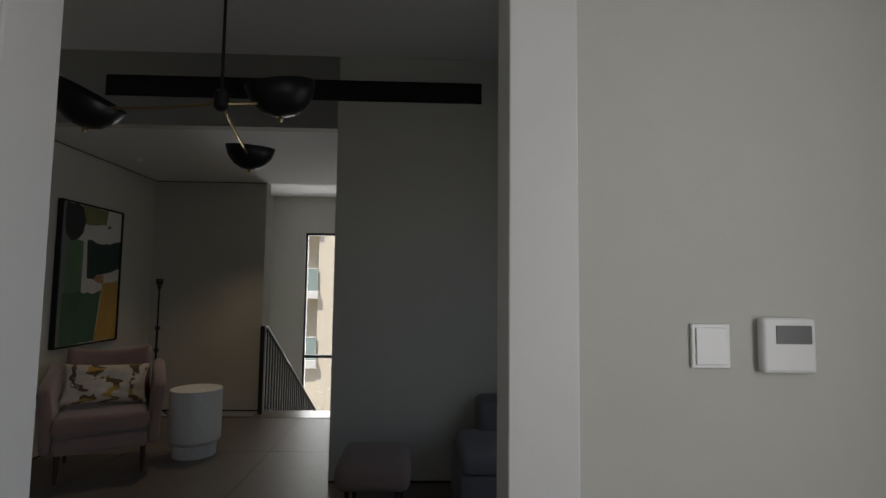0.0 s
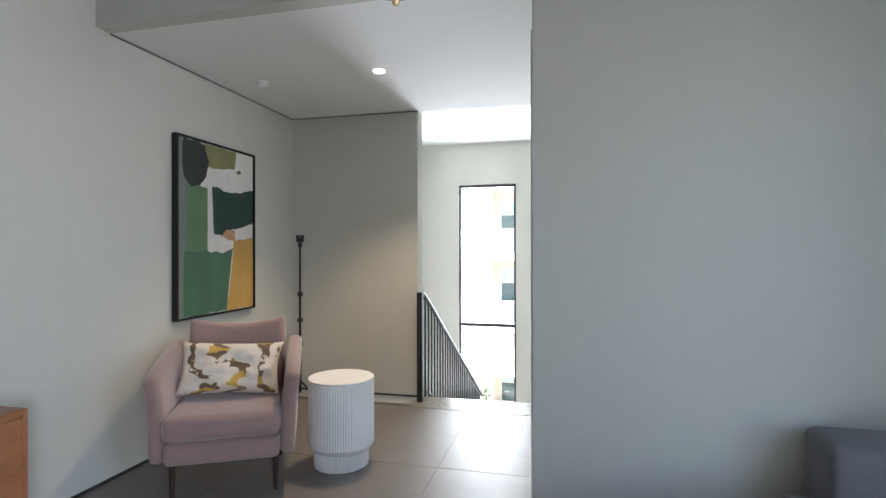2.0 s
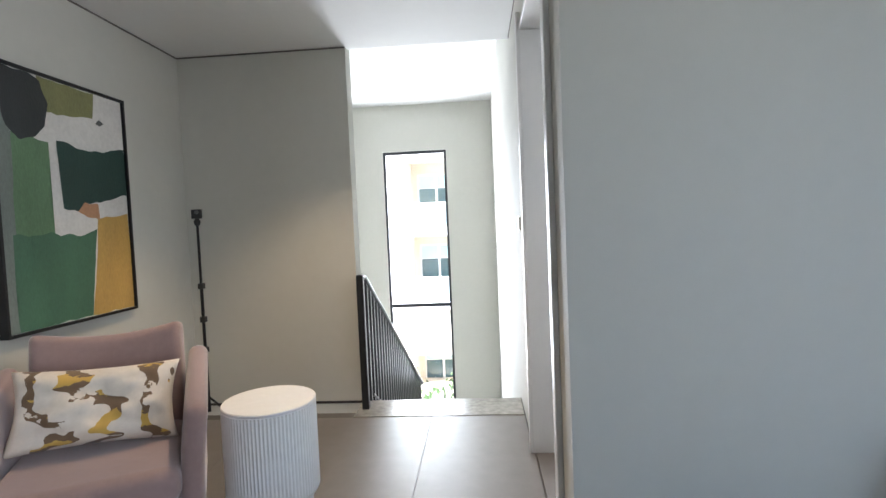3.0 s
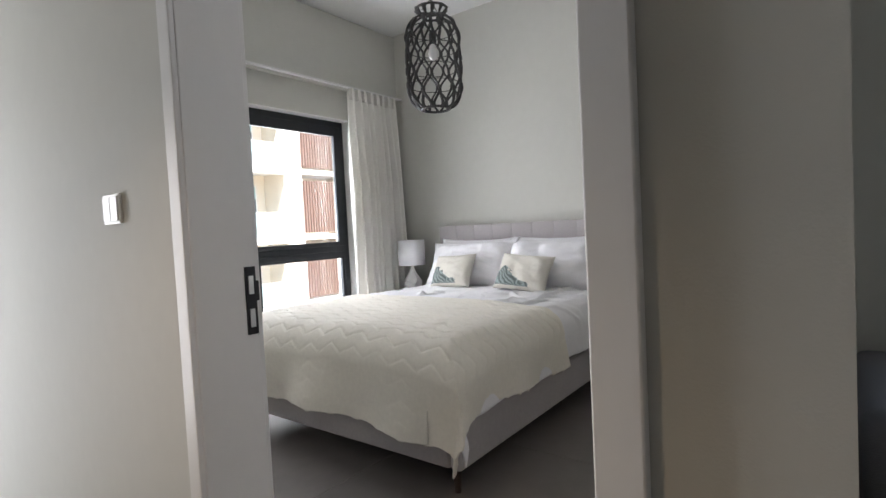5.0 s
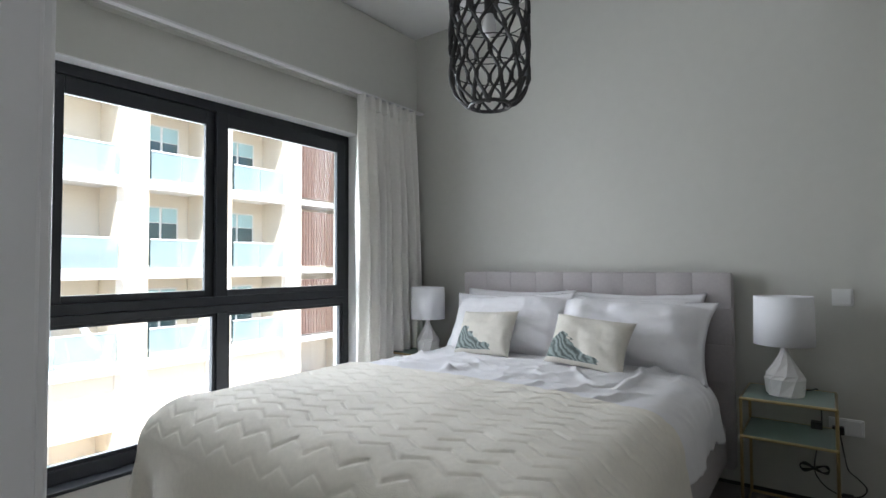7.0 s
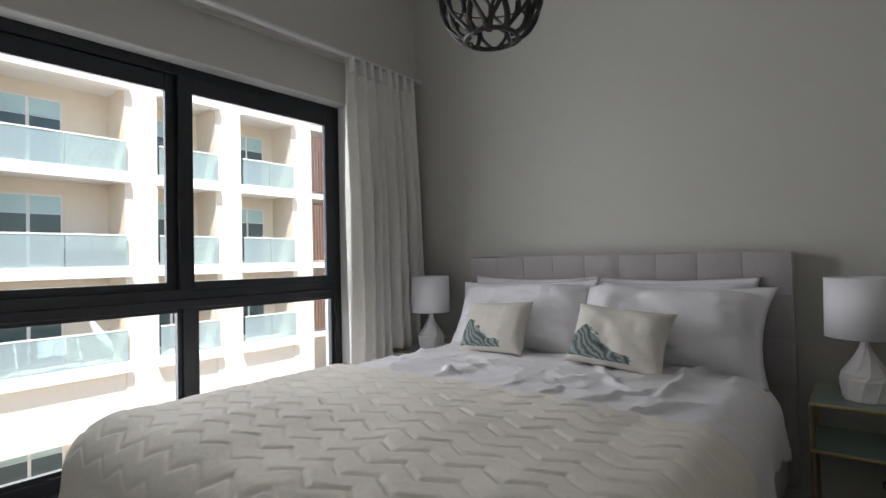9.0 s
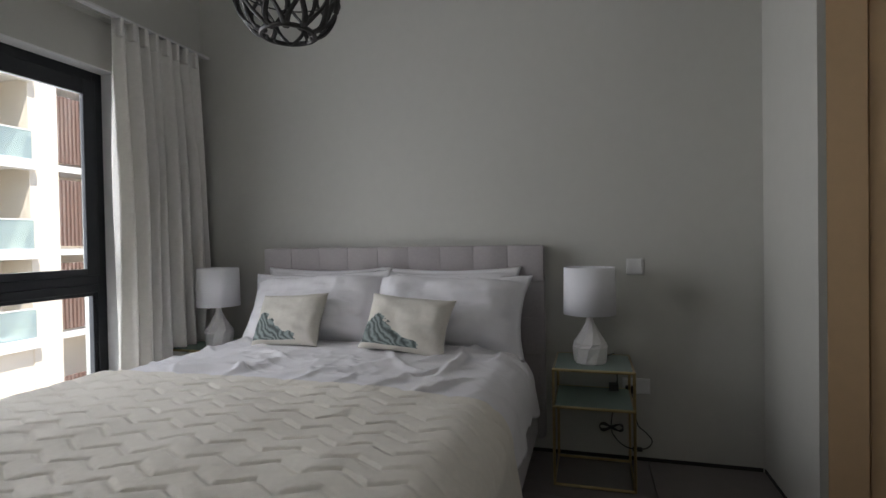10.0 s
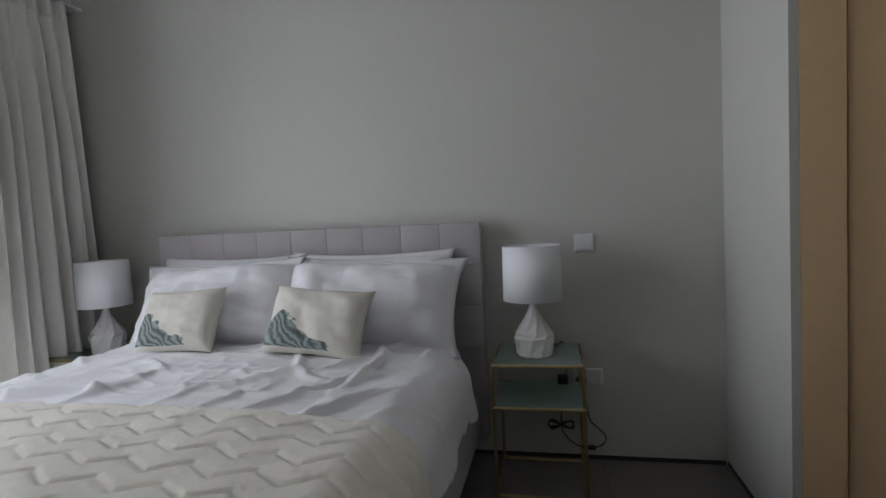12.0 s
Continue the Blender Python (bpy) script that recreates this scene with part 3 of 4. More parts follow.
def painting():
    a = thing("painting", "large abstract painting in greens and ochre, black frame", "painting")
    y0, y1, z0, z1 = 4.580, 5.484, 0.877, 2.176
    x = XW + 0.004
    part("frame", boxes([(x, x + 0.045, y0, y0 + 0.016, z0, z1), (x, x + 0.045, y1 - 0.016, y1, z0, z1), (x, x + 0.045, y0 + 0.016, y1 - 0.016, z0, z0 + 0.016), (x, x + 0.045, y0 + 0.016, y1 - 0.016, z1 - 0.016, z1)], 0.001), M_BLACK, a, "black frame")
    part("canvas", boxes([(x, x + 0.03, y0 + 0.016, y1 - 0.016, z0 + 0.016, z1 - 0.016)]), material("off_white_paint", (0.60, 0.585, 0.56), 0.7, var=0.12, scale=9, bump=0.4, bump_scale=60), a)
    def field(points, rgb, lift):
        """One field of paint with a brushed edge; points in shares of the canvas."""
        w, h = y1 - y0 - 0.034, z1 - z0 - 0.034
        bm, ring = bmesh.new(), []
        k = len(points)
        for i in range(k):
            (u0, v0), (u1, v1) = points[i], points[(i + 1) % k]
            for s in range(8):
                f = s / 8
                u, v = u0 + (u1 - u0) * f, v0 + (v1 - v0) * f
                j = noise.noise(Vector((u * 14, v * 14, lift * 900))) * 0.012
                u, v = min(1, max(0, u + j)), min(1, max(0, v + j))
                ring.append(bm.verts.new((x + 0.03 + lift, y0 + 0.017 + u * w, z0 + 0.017 + v * h)))
        f = bm.faces.new(ring)
        bmesh.ops.triangulate(bm, faces=[f])
        part("paint_field", bm, material("oil_paint", rgb, 0.55, var=0.22, scale=10, bump=0.5, bump_scale=50, stretch=(1, 3, 1)), a)
    field([(0, 0), (0.10, 0), (0.11, 0.75), (0.05, 1), (0, 1)], (0.15, 0.175, 0.16), 0.0006)
    field([(0.34, 0.86), (0.72, 0.885), (0.74, 1), (0.3, 1)], (0.20, 0.20, 0.085), 0.0008)
    field([(0.09, 0.36), (0.35, 0.37), (0.35, 0.74), (0.11, 0.78)], (0.105, 0.19, 0.10), 0.0010)
    field([(0.07, 0), (0.60, 0), (0.69, 0.385), (0.55, 0.355), (0.35, 0.37), (0.07, 0.365)], (0.05, 0.125, 0.075), 0.0012)
    field([(0.43, 0.475), (0.41, 0.755), (0.60, 0.735), (0.78, 0.735), (1, 0.775), (1, 0.55), (0.78, 0.515), (0.62, 0.50), (0.54, 0.465)], (0.018, 0.048, 0.040), 0.0014)
    field([(0.60, 0), (1, 0), (1, 0.465), (0.85, 0.445), (0.70, 0.43), (0.68, 0.28)], (0.45, 0.28, 0.075), 0.0016)
    field([(0.54, 0.465), (0.60, 0.505), (0.72, 0.50), (0.72, 0.425)], (0.45, 0.24, 0.13), 0.0018)
    field([(0.05, 0.86), (0.08, 0.78), (0.16, 0.735), (0.26, 0.75), (0.34, 0.81), (0.36, 0.89), (0.32, 0.98), (0.22, 1), (0.06, 1)], (0.022, 0.026, 0.028), 0.0020)
    field([(0.74, 0.865), (0.78, 0.86), (0.82, 0.875), (0.77, 0.885)], (0.08, 0.08, 0.08), 0.0020)


painting()


def tripod():
    t = thing("tripod", "slim black monopod stand with a small action camera", "tripod", m=pose(-2.454, 5.905, 0))
    part("pole", lathe([(0.013, 0.05), (0.013, 0.5), (0.011, 0.51), (0.011, 0.95), (0.009, 0.96), (0.009, 1.40)], 12), M_BLACK, t)
    for z in (0.5, 0.72, 0.96):
        part("clamp", boxes([(-0.018, 0.018, -0.018, 0.024, z - 0.02, z + 0.02)], 0.004), M_BLACKPL, t)
    for k in range(3):
        a = math.tau * k / 3 + 0.5
        part("leg", tube([(0, 0, 0.16), (0.10 * math.cos(a), 0.10 * math.sin(a), 0.05), (0.15 * math.cos(a), 0.15 * math.sin(a), 0.008)], 0.008, 8), M_BLACK, t)
    part("ball_head", lathe([(0.014, 1.39), (0.022, 1.41), (0.022, 1.425), (0.012, 1.44)], 12), M_BLACKPL, t)
    cb = part("camera_body", boxes([(-0.033, 0.033, -0.018, 0.018, 1.44, 1.505)], 0.006), M_BLACKPL, t)
    ln = part("camera_lens", lathe([(0.013, 0), (0.013, 0.012)], 16, at=(0.012, 0, 0)), M_GREY, cb)
    ln.matrix_basis = pose(0, -0.018, 1.485, 90, 0, 0)


tripod()


def tv_and_sideboard():
    tv = thing("television", "flat black wall-mounted television reflecting the rooms", "television")
    part("housing", boxes([(XW + 0.025, XW + 0.052, 2.011, 3.376, 0.804, 1.564)], 0.006), M_BLACKPL, tv)
    part("screen", boxes([(XW + 0.0525, XW + 0.0545, 2.023, 3.364, 0.819, 1.552)]), M_SCREEN, tv, "glossy dark screen")
    part("wall_bracket", boxes([(XW, XW + 0.025, 2.5, 2.9, 1.0, 1.4)]), M_BLACK, tv)
    s = thing("sideboard", "warm walnut sideboard on short legs under the television", "sideboard")
    x0, x1, y0, y1 = XW + 0.01, -2.298, 1.75, 3.322
    part("carcass", boxes([(x0, x1 - 0.02, y0 + 0.02, y1 - 0.02, 0.15, 0.668)], 0.002), M_WOOD, s)
    part("top", boxes([(x0, x1, y0, y1, 0.668, 0.69)], 0.002), M_WOOD, s)
    part("side_panel", boxes([(x0, x1, y1 - 0.02, y1, 0.13, 0.668)], 0.002), M_WOOD, s)
    part("side_panel", boxes([(x0, x1, y0, y0 + 0.02, 0.13, 0.668)], 0.002), M_WOOD, s)
    for k in range(3):
        a = y0 + 0.025 + k * 0.515
        part("drawer_front", boxes([(x1 - 0.02, x1 - 0.004, a, a + 0.51, 0.16, 0.655)], 0.002), M_WOOD, s)
    for y in (y0 + 0.06, y1 - 0.10):
        for xx in (x0 + 0.04, x1 - 0.06):
            part("leg", lathe([(0.012, 0), (0.02, 0.15)], 12, at=(xx, y, 0)), M_LEGWOOD, s)


tv_and_sideboard()


def chandelier():
    hub = Vector((-0.40, 2.27, 2.24))
    c = thing("chandelier", "black three-arm chandelier with bowl shades and brass arms", "chandelier")
    part("canopy", lathe([(0.06, Z_HIGH - 0.03), (0.06, Z_HIGH)], 24, at=(hub.x, hub.y, 0)), M_BLACK, c)
    part("rod", lathe([(0.007, 2.24), (0.007, Z_HIGH - 0.03)], 10, at=(hub.x, hub.y, 0)), M_BLACK, c)
    part("hub", lathe([(0.012, -0.05), (0.03, -0.035), (0.03, 0.03), (0.012, 0.05)], 16, at=hub), M_BLACK, c)
    for (x, y, z), tilt, turn, r in (((-1.10, 2.47, 2.28), 30, 0, 0.17), ((-0.18, 2.40, 2.32), -10, 10, 0.16), ((-0.53, 3.03, 2.20), 4, 0, 0.14)):
        end = Vector((x, y, z))
        mid = hub + (end - hub) * 0.5 + Vector((0, 0, -0.03))
        ar = part("arm", tube([hub, hub + (end - hub) * 0.12 + Vector((0, 0, -0.02)), mid, end + Vector((0, 0, -0.02))], 0.007, 8), M_BRASS, c, "thin brass arm")
        sh = part("shade", lathe([(0.004, -0.105), (0.05, -0.098), (0.10, -0.07), (0.14, -0.02), (0.16, 0.045), (0.157, 0.047), (0.136, -0.018), (0.097, -0.066), (0.045, -0.092), (0.003, -0.1)], 32), M_BLACK, c, "black bowl shade", True)
        sh.matrix_basis = pose(x, y, z, 6, tilt, turn) @ Matrix.Diagonal((r / 0.16, r / 0.16 * 0.8, r / 0.16, 1))
        part("knob", lathe([(0.008, 0), (0.012, 0.01), (0.008, 0.025)], 12, at=(x, y, z - 0.13 * r / 0.16)), M_BRASS, c)


chandelier()

grille = thing("air_grille", "long black linear air conditioning grille above the opening", "air grille")
# near-black sheet on the wall, for the shade behind the slats
part("backing", boxes([(-1.969, 0.912, Y_PART - 0.006, Y_PART - 0.001, 2.882, 3.043)]), M_GAPSHADE, grille)
part("frame", boxes([(-1.969, 0.912, Y_PART - 0.014, Y_PART - 0.006, 3.028, 3.043), (-1.969, 0.912, Y_PART - 0.014, Y_PART - 0.006, 2.882, 2.897), (-1.969, -1.954, Y_PART - 0.014, Y_PART - 0.006, 2.897, 3.028), (0.897, 0.912, Y_PART - 0.014, Y_PART - 0.006, 2.897, 3.028)]), M_BLACK, grille)
for k in range(9):
    part("slat", boxes([(-1.954, 0.897, Y_PART - 0.013, Y_PART - 0.006, 2.907 + k * 0.0138, 2.911 + k * 0.0138)]), M_BLACK, grille)


def lounge_seats():
    s = thing("sofa", "dark grey fabric sofa against the partition", "sofa")
    part("base", boxes([(0.70, 1.66, 3.18, 3.96, 0.0, 0.34)], 0.03, 3), M_SOFA, s, smooth=True)
    part("seat_cushion", boxes([(0.72, 1.66, 3.15, 3.78, 0.345, 0.46)], 0.04, 3), M_SOFA, s, smooth=True)
    part("backrest", boxes([(0.87, 1.66, 3.70, 3.97, 0.38, 0.67)], 0.05, 3), M_SOFA, s, smooth=True)
    p = mesh("fluffy_cushion", cushion(0.31, 0.35, 0.18, 0.09, 8, 30), M_FRINGE, True)
    tagged(p, "ivory shaggy wool cushion on the grey sofa", "cushion")
    p.matrix_basis = pose(1.37, 3.57, 0.62, -16, 4, 14)
    b = thing("bench", "low mauve-brown upholstered bench", "bench")
    part("seat", boxes([(-0.02, 0.42, 3.12, 3.62, 0.26, 0.42)], 0.05, 4), M_BENCH, b, smooth=True)
    for x in (0.05, 0.35):
        for y in (3.2, 3.54):
            part("leg", lathe([(0.012, 0), (0.018, 0.27)], 10, at=(x, y, 0)), M_LEGWOOD, b)


lounge_seats()


def lens_light(name, x, y, z):
    d = thing(name, "small round recessed ceiling downlight, switched on", "downlight")
    part("ring", lathe([(0.05, -0.004), (0.05, 0.0), (0.04, 0.0), (0.04, -0.004)], 32, at=(x, y, z)), M_TRIM, d)
    part("lens", lathe([(0.037, -0.0075), (0.039, -0.0045)], 32, at=(x, y, z)), M_DOWNLIGHT, d, "glowing warm lens")
    li = bpy.data.lights.new("downlight_beam", "SPOT")
    li.energy, li.color, li.spot_size, li.spot_blend, li.shadow_soft_size = 20, (1.0, 0.74, 0.46), radians(100), 0.6, 0.035
    ob = new("downlight_beam", li)
    ob.location = (x, y, z - 0.02)


lens_light("downlight", -1.365, 5.090, Z_LOW)
det = thing("smoke_detector", "small white ceiling sensor on the landing", "smoke detector")
part("base", lathe([(0.045, -0.012), (0.05, 0)], 28, at=(-2.326, 5.109, Z_LOW)), M_PLATE, det)
part("dome", lathe([(0.018, -0.045), (0.035, -0.035), (0.038, -0.012)], 28, at=(-2.326, 5.109, Z_LOW)), M_PLATE, det)


def wall_plate(name, label, cat, m, w, h, rockers):
    """A switch or socket plate; its face looks along local -y."""
    p = thing(name, label, cat, m=m)
    part("plate", boxes([(-w / 2, w / 2, -0.009, 0, -h / 2, h / 2)], 0.003), M_PLATE, p)
    for k in range(rockers):
        ww = (w - 0.016) / rockers
        a = -w / 2 + 0.008 + k * ww
        part("rocker", boxes([(a + 0.001, a + ww - 0.001, -0.013, -0.009, -h / 2 + 0.008, h / 2 - 0.008)], 0.002), M_PLATE, p)
    return p


wall_plate("light_switch", "white double rocker light switch beside the bedroom door", "light switch", pose(XE_LAND, 5.744, 1.310, 0, 0, -90), 0.12, 0.09, 2)
wall_plate("light_switch", "white light switch on the wall beside the bed", "light switch", pose(XB, 4.787, 1.088, 0, 0, -90), 0.09, 0.09, 1)
wall_plate("wall_socket", "white double wall socket behind the nightstand", "socket", pose(XB, 4.787, 0.42, 0, 0, -90), 0.146, 0.086, 2)
wall_plate("blank_plate", "square white plate on the hall wall", "wall plate", pose(1.141, Y_DOOR, 1.319, 0, 0, 0), 0.09, 0.10, 1)
th = thing("thermostat", "white wall thermostat with a small grey display", "thermostat", m=pose(1.313, Y_DOOR, 1.323, 0, 0, 0))
part("body", boxes([(-0.062, 0.062, -0.026, 0, -0.062, 0.062)], 0.008, 3), M_PLATE, th)
part("display", boxes([(-0.032, 0.05, -0.0285, -0.0255, 0.004, 0.045)], 0.001), M_GREY, th, "grey display")


# ---- bedroom ----
BY0, BY1, BX_FOOT = 5.325, 7.167, 0.92


def bed():
    b = thing("bed", "grey linen upholstered bed with a square-stitched headboard", "bed")
    hy0, hy1, hz = 5.28, 7.09, 1.218
    part("headboard_core", boxes([(3.186, 3.266, hy0, hy1, 0.10, hz)], 0.03, 4), M_LINEN, b, smooth=True)
    k, w = 9, (hy1 - hy0) / 9
    pad = mesh("headboard_panel", boxes([(3.150, 3.194, 0.0005, w - 0.0005, 0.0005, 0.2045)], 0.0018, 2), M_LINEN, True)
    pad.parent, pad.location = b, (0, hy0, hz - 0.207)
    for j in range(3):
        for i in range(k):
            if i + j:
                o = new("headboard_panel", pad.data)
                o.parent, o.location = b, (0, hy0 + w * i, hz - 0.207 - 0.205 * j)
    part("side_rail", boxes([(BX_FOOT, 3.186, BY0, BY0 + 0.06, 0.13, 0.36)], 0.02, 3), M_LINEN, b, smooth=True)
    part("side_rail", boxes([(BX_FOOT, 3.186, BY1 - 0.06, BY1, 0.13, 0.36)], 0.02, 3), M_LINEN, b, smooth=True)
    part("foot_rail", boxes([(BX_FOOT, BX_FOOT + 0.06, BY0 + 0.06, BY1 - 0.06, 0.132, 0.358)], 0.02, 3), M_LINEN, b, smooth=True)
    part("slat_base", boxes([(BX_FOOT + 0.06, 3.186, BY0 + 0.06, BY1 - 0.06, 0.2, 0.26)]), M_LEGWOOD, b)
    for x in (BX_FOOT + 0.07, 3.106):
        for y in (BY0 + 0.07, BY1 - 0.07):
            part("leg", lathe([(0.014, 0), (0.024, 0.14)], 12, at=(x, y, 0)), M_LEGWOOD, b, "tapered dark wooden leg")
    mt = mesh("mattress", boxes([(BX_FOOT + 0.07, 3.146, BY0 + 0.065, BY1 - 0.065, 0.26, 0.62)], 0.06, 3), M_WHITE, True)
    tagged(mt, "white mattress in the upholstered bed frame", "mattress")


bed()


def drape(top, x0, x1, drop_side, drop_foot, nx, ny, lift, relief, edge_wave, seed):
    """A cloth over the bed from x1 (head side) to x0 (foot), hanging down the sides and the foot."""
    yc, hw = (BY0 + BY1) / 2, (BY1 - BY0) / 2 + 0.022 + lift
    rnd = 0.16
    def fold(over):
        """How far out and down a cloth goes that runs over past a rounded edge."""
        if over <= 0:
            return over, 0.0
        q = rnd * math.pi / 2
        if over < q:
            a = over / rnd
            return rnd * math.sin(a), rnd * (1 - math.cos(a))
        return rnd + 0.05 * (over - q), rnd + (over - q)
    ext = hw - rnd + drop_side
    xf = x0 + rnd
    length = (x1 - xf) + drop_foot
    def fn(u, v):
        s = (2 * u - 1) * ext
        w = v * length
        oy, dy = fold(abs(s) - (hw - rnd))
        ox, dx = fold(w - (x1 - xf))
        wave = edge_wave * noise.noise(Vector((s * 2.2 + seed, w * 2.2, seed)))
        d = max(dx, dy) + 0.35 * min(dx, dy)
        hang = max(0.0, d - rnd)
        y = yc + math.copysign(hw - rnd + oy, s) + (math.copysign(1, s) * (0.028 * math.sin(w * 11 + seed) * min(1, hang * 5)) if dy > 0 else 0)
        x = xf - ox - (0.024 * math.sin(s * 10 + seed) * min(1, hang * 5) if dx > 0 else 0)
        crown = 0.045 * (1 - (s / ext) ** 2) - 0.03 * max(0.0, v - 0.3) ** 2
        wr = 0.013 * noise.noise(Vector((x * 3.1 + seed, y * 3.1, 2))) + 0.006 * noise.noise(Vector((x * 9, y * 7, seed)))
        z = top + crown - d + wr + relief(x, y, s, w) + lift
        z += wave * min(1, d * 6)
        return (x, y, max(z, 0.14 + lift))
    return grid(nx, ny, fn)


def crease(x, y, s, w):
    """Soft wrinkles in the duvet cover, sharper where it is bunched."""
    c = 0.0
    on = min(1.0, max(0.0, (x - 1.9) * 5))
    for k in range(5):
        a = 0.6 + 0.9 * k
        t = x * math.cos(a) + y * math.sin(a) + 0.10 * noise.noise(Vector((x * 2.5, y * 2.5, k)))
        c += on * max(0.0, math.sin(t * (17 + 5 * k))) ** 6 * max(0, noise.noise(Vector((x * 2.6, y * 2.6, k * 7.1)))) * 0.05
    bunch = math.exp(-((x - 2.32) / 0.22) ** 2 - ((y - 6.15) / 0.42) ** 2) + 0.25
    px, py = x + 0.05 * noise.noise(Vector((x * 5, y * 5, 9))), y + 0.05 * noise.noise(Vector((x * 5, y * 5, 4)))
    ridge = (1 - abs(noise.noise(Vector((px * 9, py * 5.5, 3.3))))) ** 7 + 0.6 * (1 - abs(noise.noise(Vector((px * 6, py * 12, 8.1))))) ** 8
    return c + on * bunch * 0.010 * ridge


def chevron(x, y, s, w):
    """Zigzag bands of the knitted throw, parted by narrow sunk lines."""
    zig = abs(((s / 0.165) % 1) - 0.5) * 2
    t = ((w + 0.048 * zig + 0.005 * noise.noise(Vector((x * 9, y * 9, 1)))) / 0.088) % 1
    d = min(t, 1 - t)
    return 0.0075 * (1 - math.exp(-(d / 0.12) ** 2)) + 0.002 * (1 - t) + 0.0014 * noise.noise(Vector((x * 60, y * 60, 0)))


duvet = mesh("duvet", drape(0.655, BX_FOOT - 0.02, 2.85, 0.38, 0.44, 230, 230, 0.0, crease, 0.02, 1.7), M_WHITE, True)
tagged(duvet, "white crumpled cotton duvet spread over the bed", "duvet")
throw = mesh("throw_blanket", drape(0.652, BX_FOOT - 0.06, 1.95, 0.41, 0.52, 420, 330, 0.024, chevron, 0.02, 1.7), M_CREAM, True)
tagged(throw, "cream chevron knit throw over the foot of the bed", "blanket")
for o in (duvet, throw):
    so = o.modifiers.new("thick", "SOLIDIFY")
    so.thickness, so.offset = 0.012, -1


def pillow(name, label, cat, w, h, t, mat, m, seed, fold=0.025, flange=0.0):
    p = mesh(name, cushion(w, h, t, fold, seed, 34, flange), mat, True)
    tagged(p, label, cat, "pillows on the bed")
    p.matrix_basis = m
    return p


for k, (y, tilt) in enumerate(((5.80, -33), (6.60, -30))):
    pillow("bed_pillow", "white cotton pillow leaning against the headboard", "pillow", 0.86, 0.50, 0.19, M_WHITE, pose(3.066, y + 0.03 - 0.02 * k, 0.86, 0, 0, -90) @ pose(0, 0, 0, -17, 0, 0), 5 + k, 0.04, 0.03)
    pillow("bed_pillow", "plump white cotton pillow in front of another", "pillow", 0.93, 0.50, 0.25, M_WHITE, pose(2.926, y, 0.86, 0, 0, -90) @ pose(0, 0, 0, tilt, 2 - 4 * k, 0), 11 + k, 0.03, 0.045)
pillow("scatter_cushion", "small linen cushion with a dark green leaf print", "cushion", 0.47, 0.31, 0.13, M_LEAFPRINT, pose(2.66, 5.92, 0.83, 0, 0, -94) @ pose(0, 0, 0, -30, 4, 0), 21, 0.012)
pillow("scatter_cushion", "small linen cushion with a dark green leaf print", "cushion", 0.42, 0.31, 0.13, M_LEAFPRINT, pose(2.70, 6.62, 0.83, 0, 0, -92) @ pose(0, 0, 0, -30, -3, 0), 25, 0.012)


def nightstand(y0):
    """A brass tube frame with two glass shelves."""
    s = thing("nightstand", "slim brass nightstand with two glass shelves", "nightstand", "nightstands", pose(2.851, y0, 0))
    w, d, h, r = 0.386, 0.385, 0.60, 0.0075
    for z in (h - 0.008, 0.405):
        part("shelf_rail", tube([(0, 0, z), (d, 0, z), (d, w, z), (0, w, z), (0, 0, z)], r, 8), M_BRASS, s)
        part("glass_shelf", boxes([(0.006, d - 0.006, 0.006, w - 0.006, z - 0.002, z + 0.006)], 0.001), M_SHELF, s, "greenish clear glass shelf")
    for yy in (0, w):
        part("leg", tube([(0.012, yy, 0.008), (0.012, yy, h - 0.008)], r, 8), M_BRASS, s)
    for yy in (0, w):
        part("back_leg", tube([(d - 0.012, yy, 0.008), (d - 0.012, yy, h - 0.008)], r, 8), M_BRASS, s)
    part("floor_rail", tube([(0.012, 0, 0.0085), (0.012, w, 0.0085), (d - 0.012, w, 0.0085), (d - 0.012, 0, 0.0085), (0.012, 0, 0.0085)], r, 8), M_BRASS, s)
    return s


ns = nightstand(4.826)
copy_thing(ns, pose(2.851, 7.212, 0))


def table_lamp():
    l = thing("table_lamp", "white faceted ceramic table lamp with a drum shade", "table lamp", "bedside lamps")
    part("base", lathe([(0.078, 0.0), (0.083, 0.008), (0.092, 0.085), (0.085, 0.105), (0.045, 0.165), (0.022, 0.21), (0.014, 0.245)], 10, twist=0.2), M_CERAMIC, l, "faceted white ceramic base")
    part("stem", lathe([(0.009, 0.235), (0.009, 0.30)], 12), M_BRASS, l)
    part("shade", lathe([(0.134, 0.255), (0.130, 0.50), (0.127, 0.50), (0.131, 0.255)], 40), M_SHADE, l, "white fabric drum shade", True)
    return l


lamp = table_lamp()
lamp.matrix_basis = pose(3.021, 5.032, 0.6, 0, 0, 10)
copy_thing(lamp, pose(3.021, 7.352, 0.6, 0, 0, 70))

cord = thing("lamp_cable", "black lamp cable with an inline plug behind the nightstand", "cable")
def smooth_path(points, n=6):
    """Points along a soft curve through the given ones."""
    p = [Vector(q) for q in points]
    p = [p[0]] + p + [p[-1]]
    out = []
    for i in range(1, len(p) - 2):
        for k in range(n):
            t = k / n
            out.append(0.5 * (2 * p[i] + (p[i + 1] - p[i - 1]) * t + (2 * p[i - 1] - 5 * p[i] + 4 * p[i + 1] - p[i + 2]) * t * t + (3 * p[i] - p[i - 1] - 3 * p[i + 1] + p[i + 2]) * t ** 3))
    return out + [p[-1]]


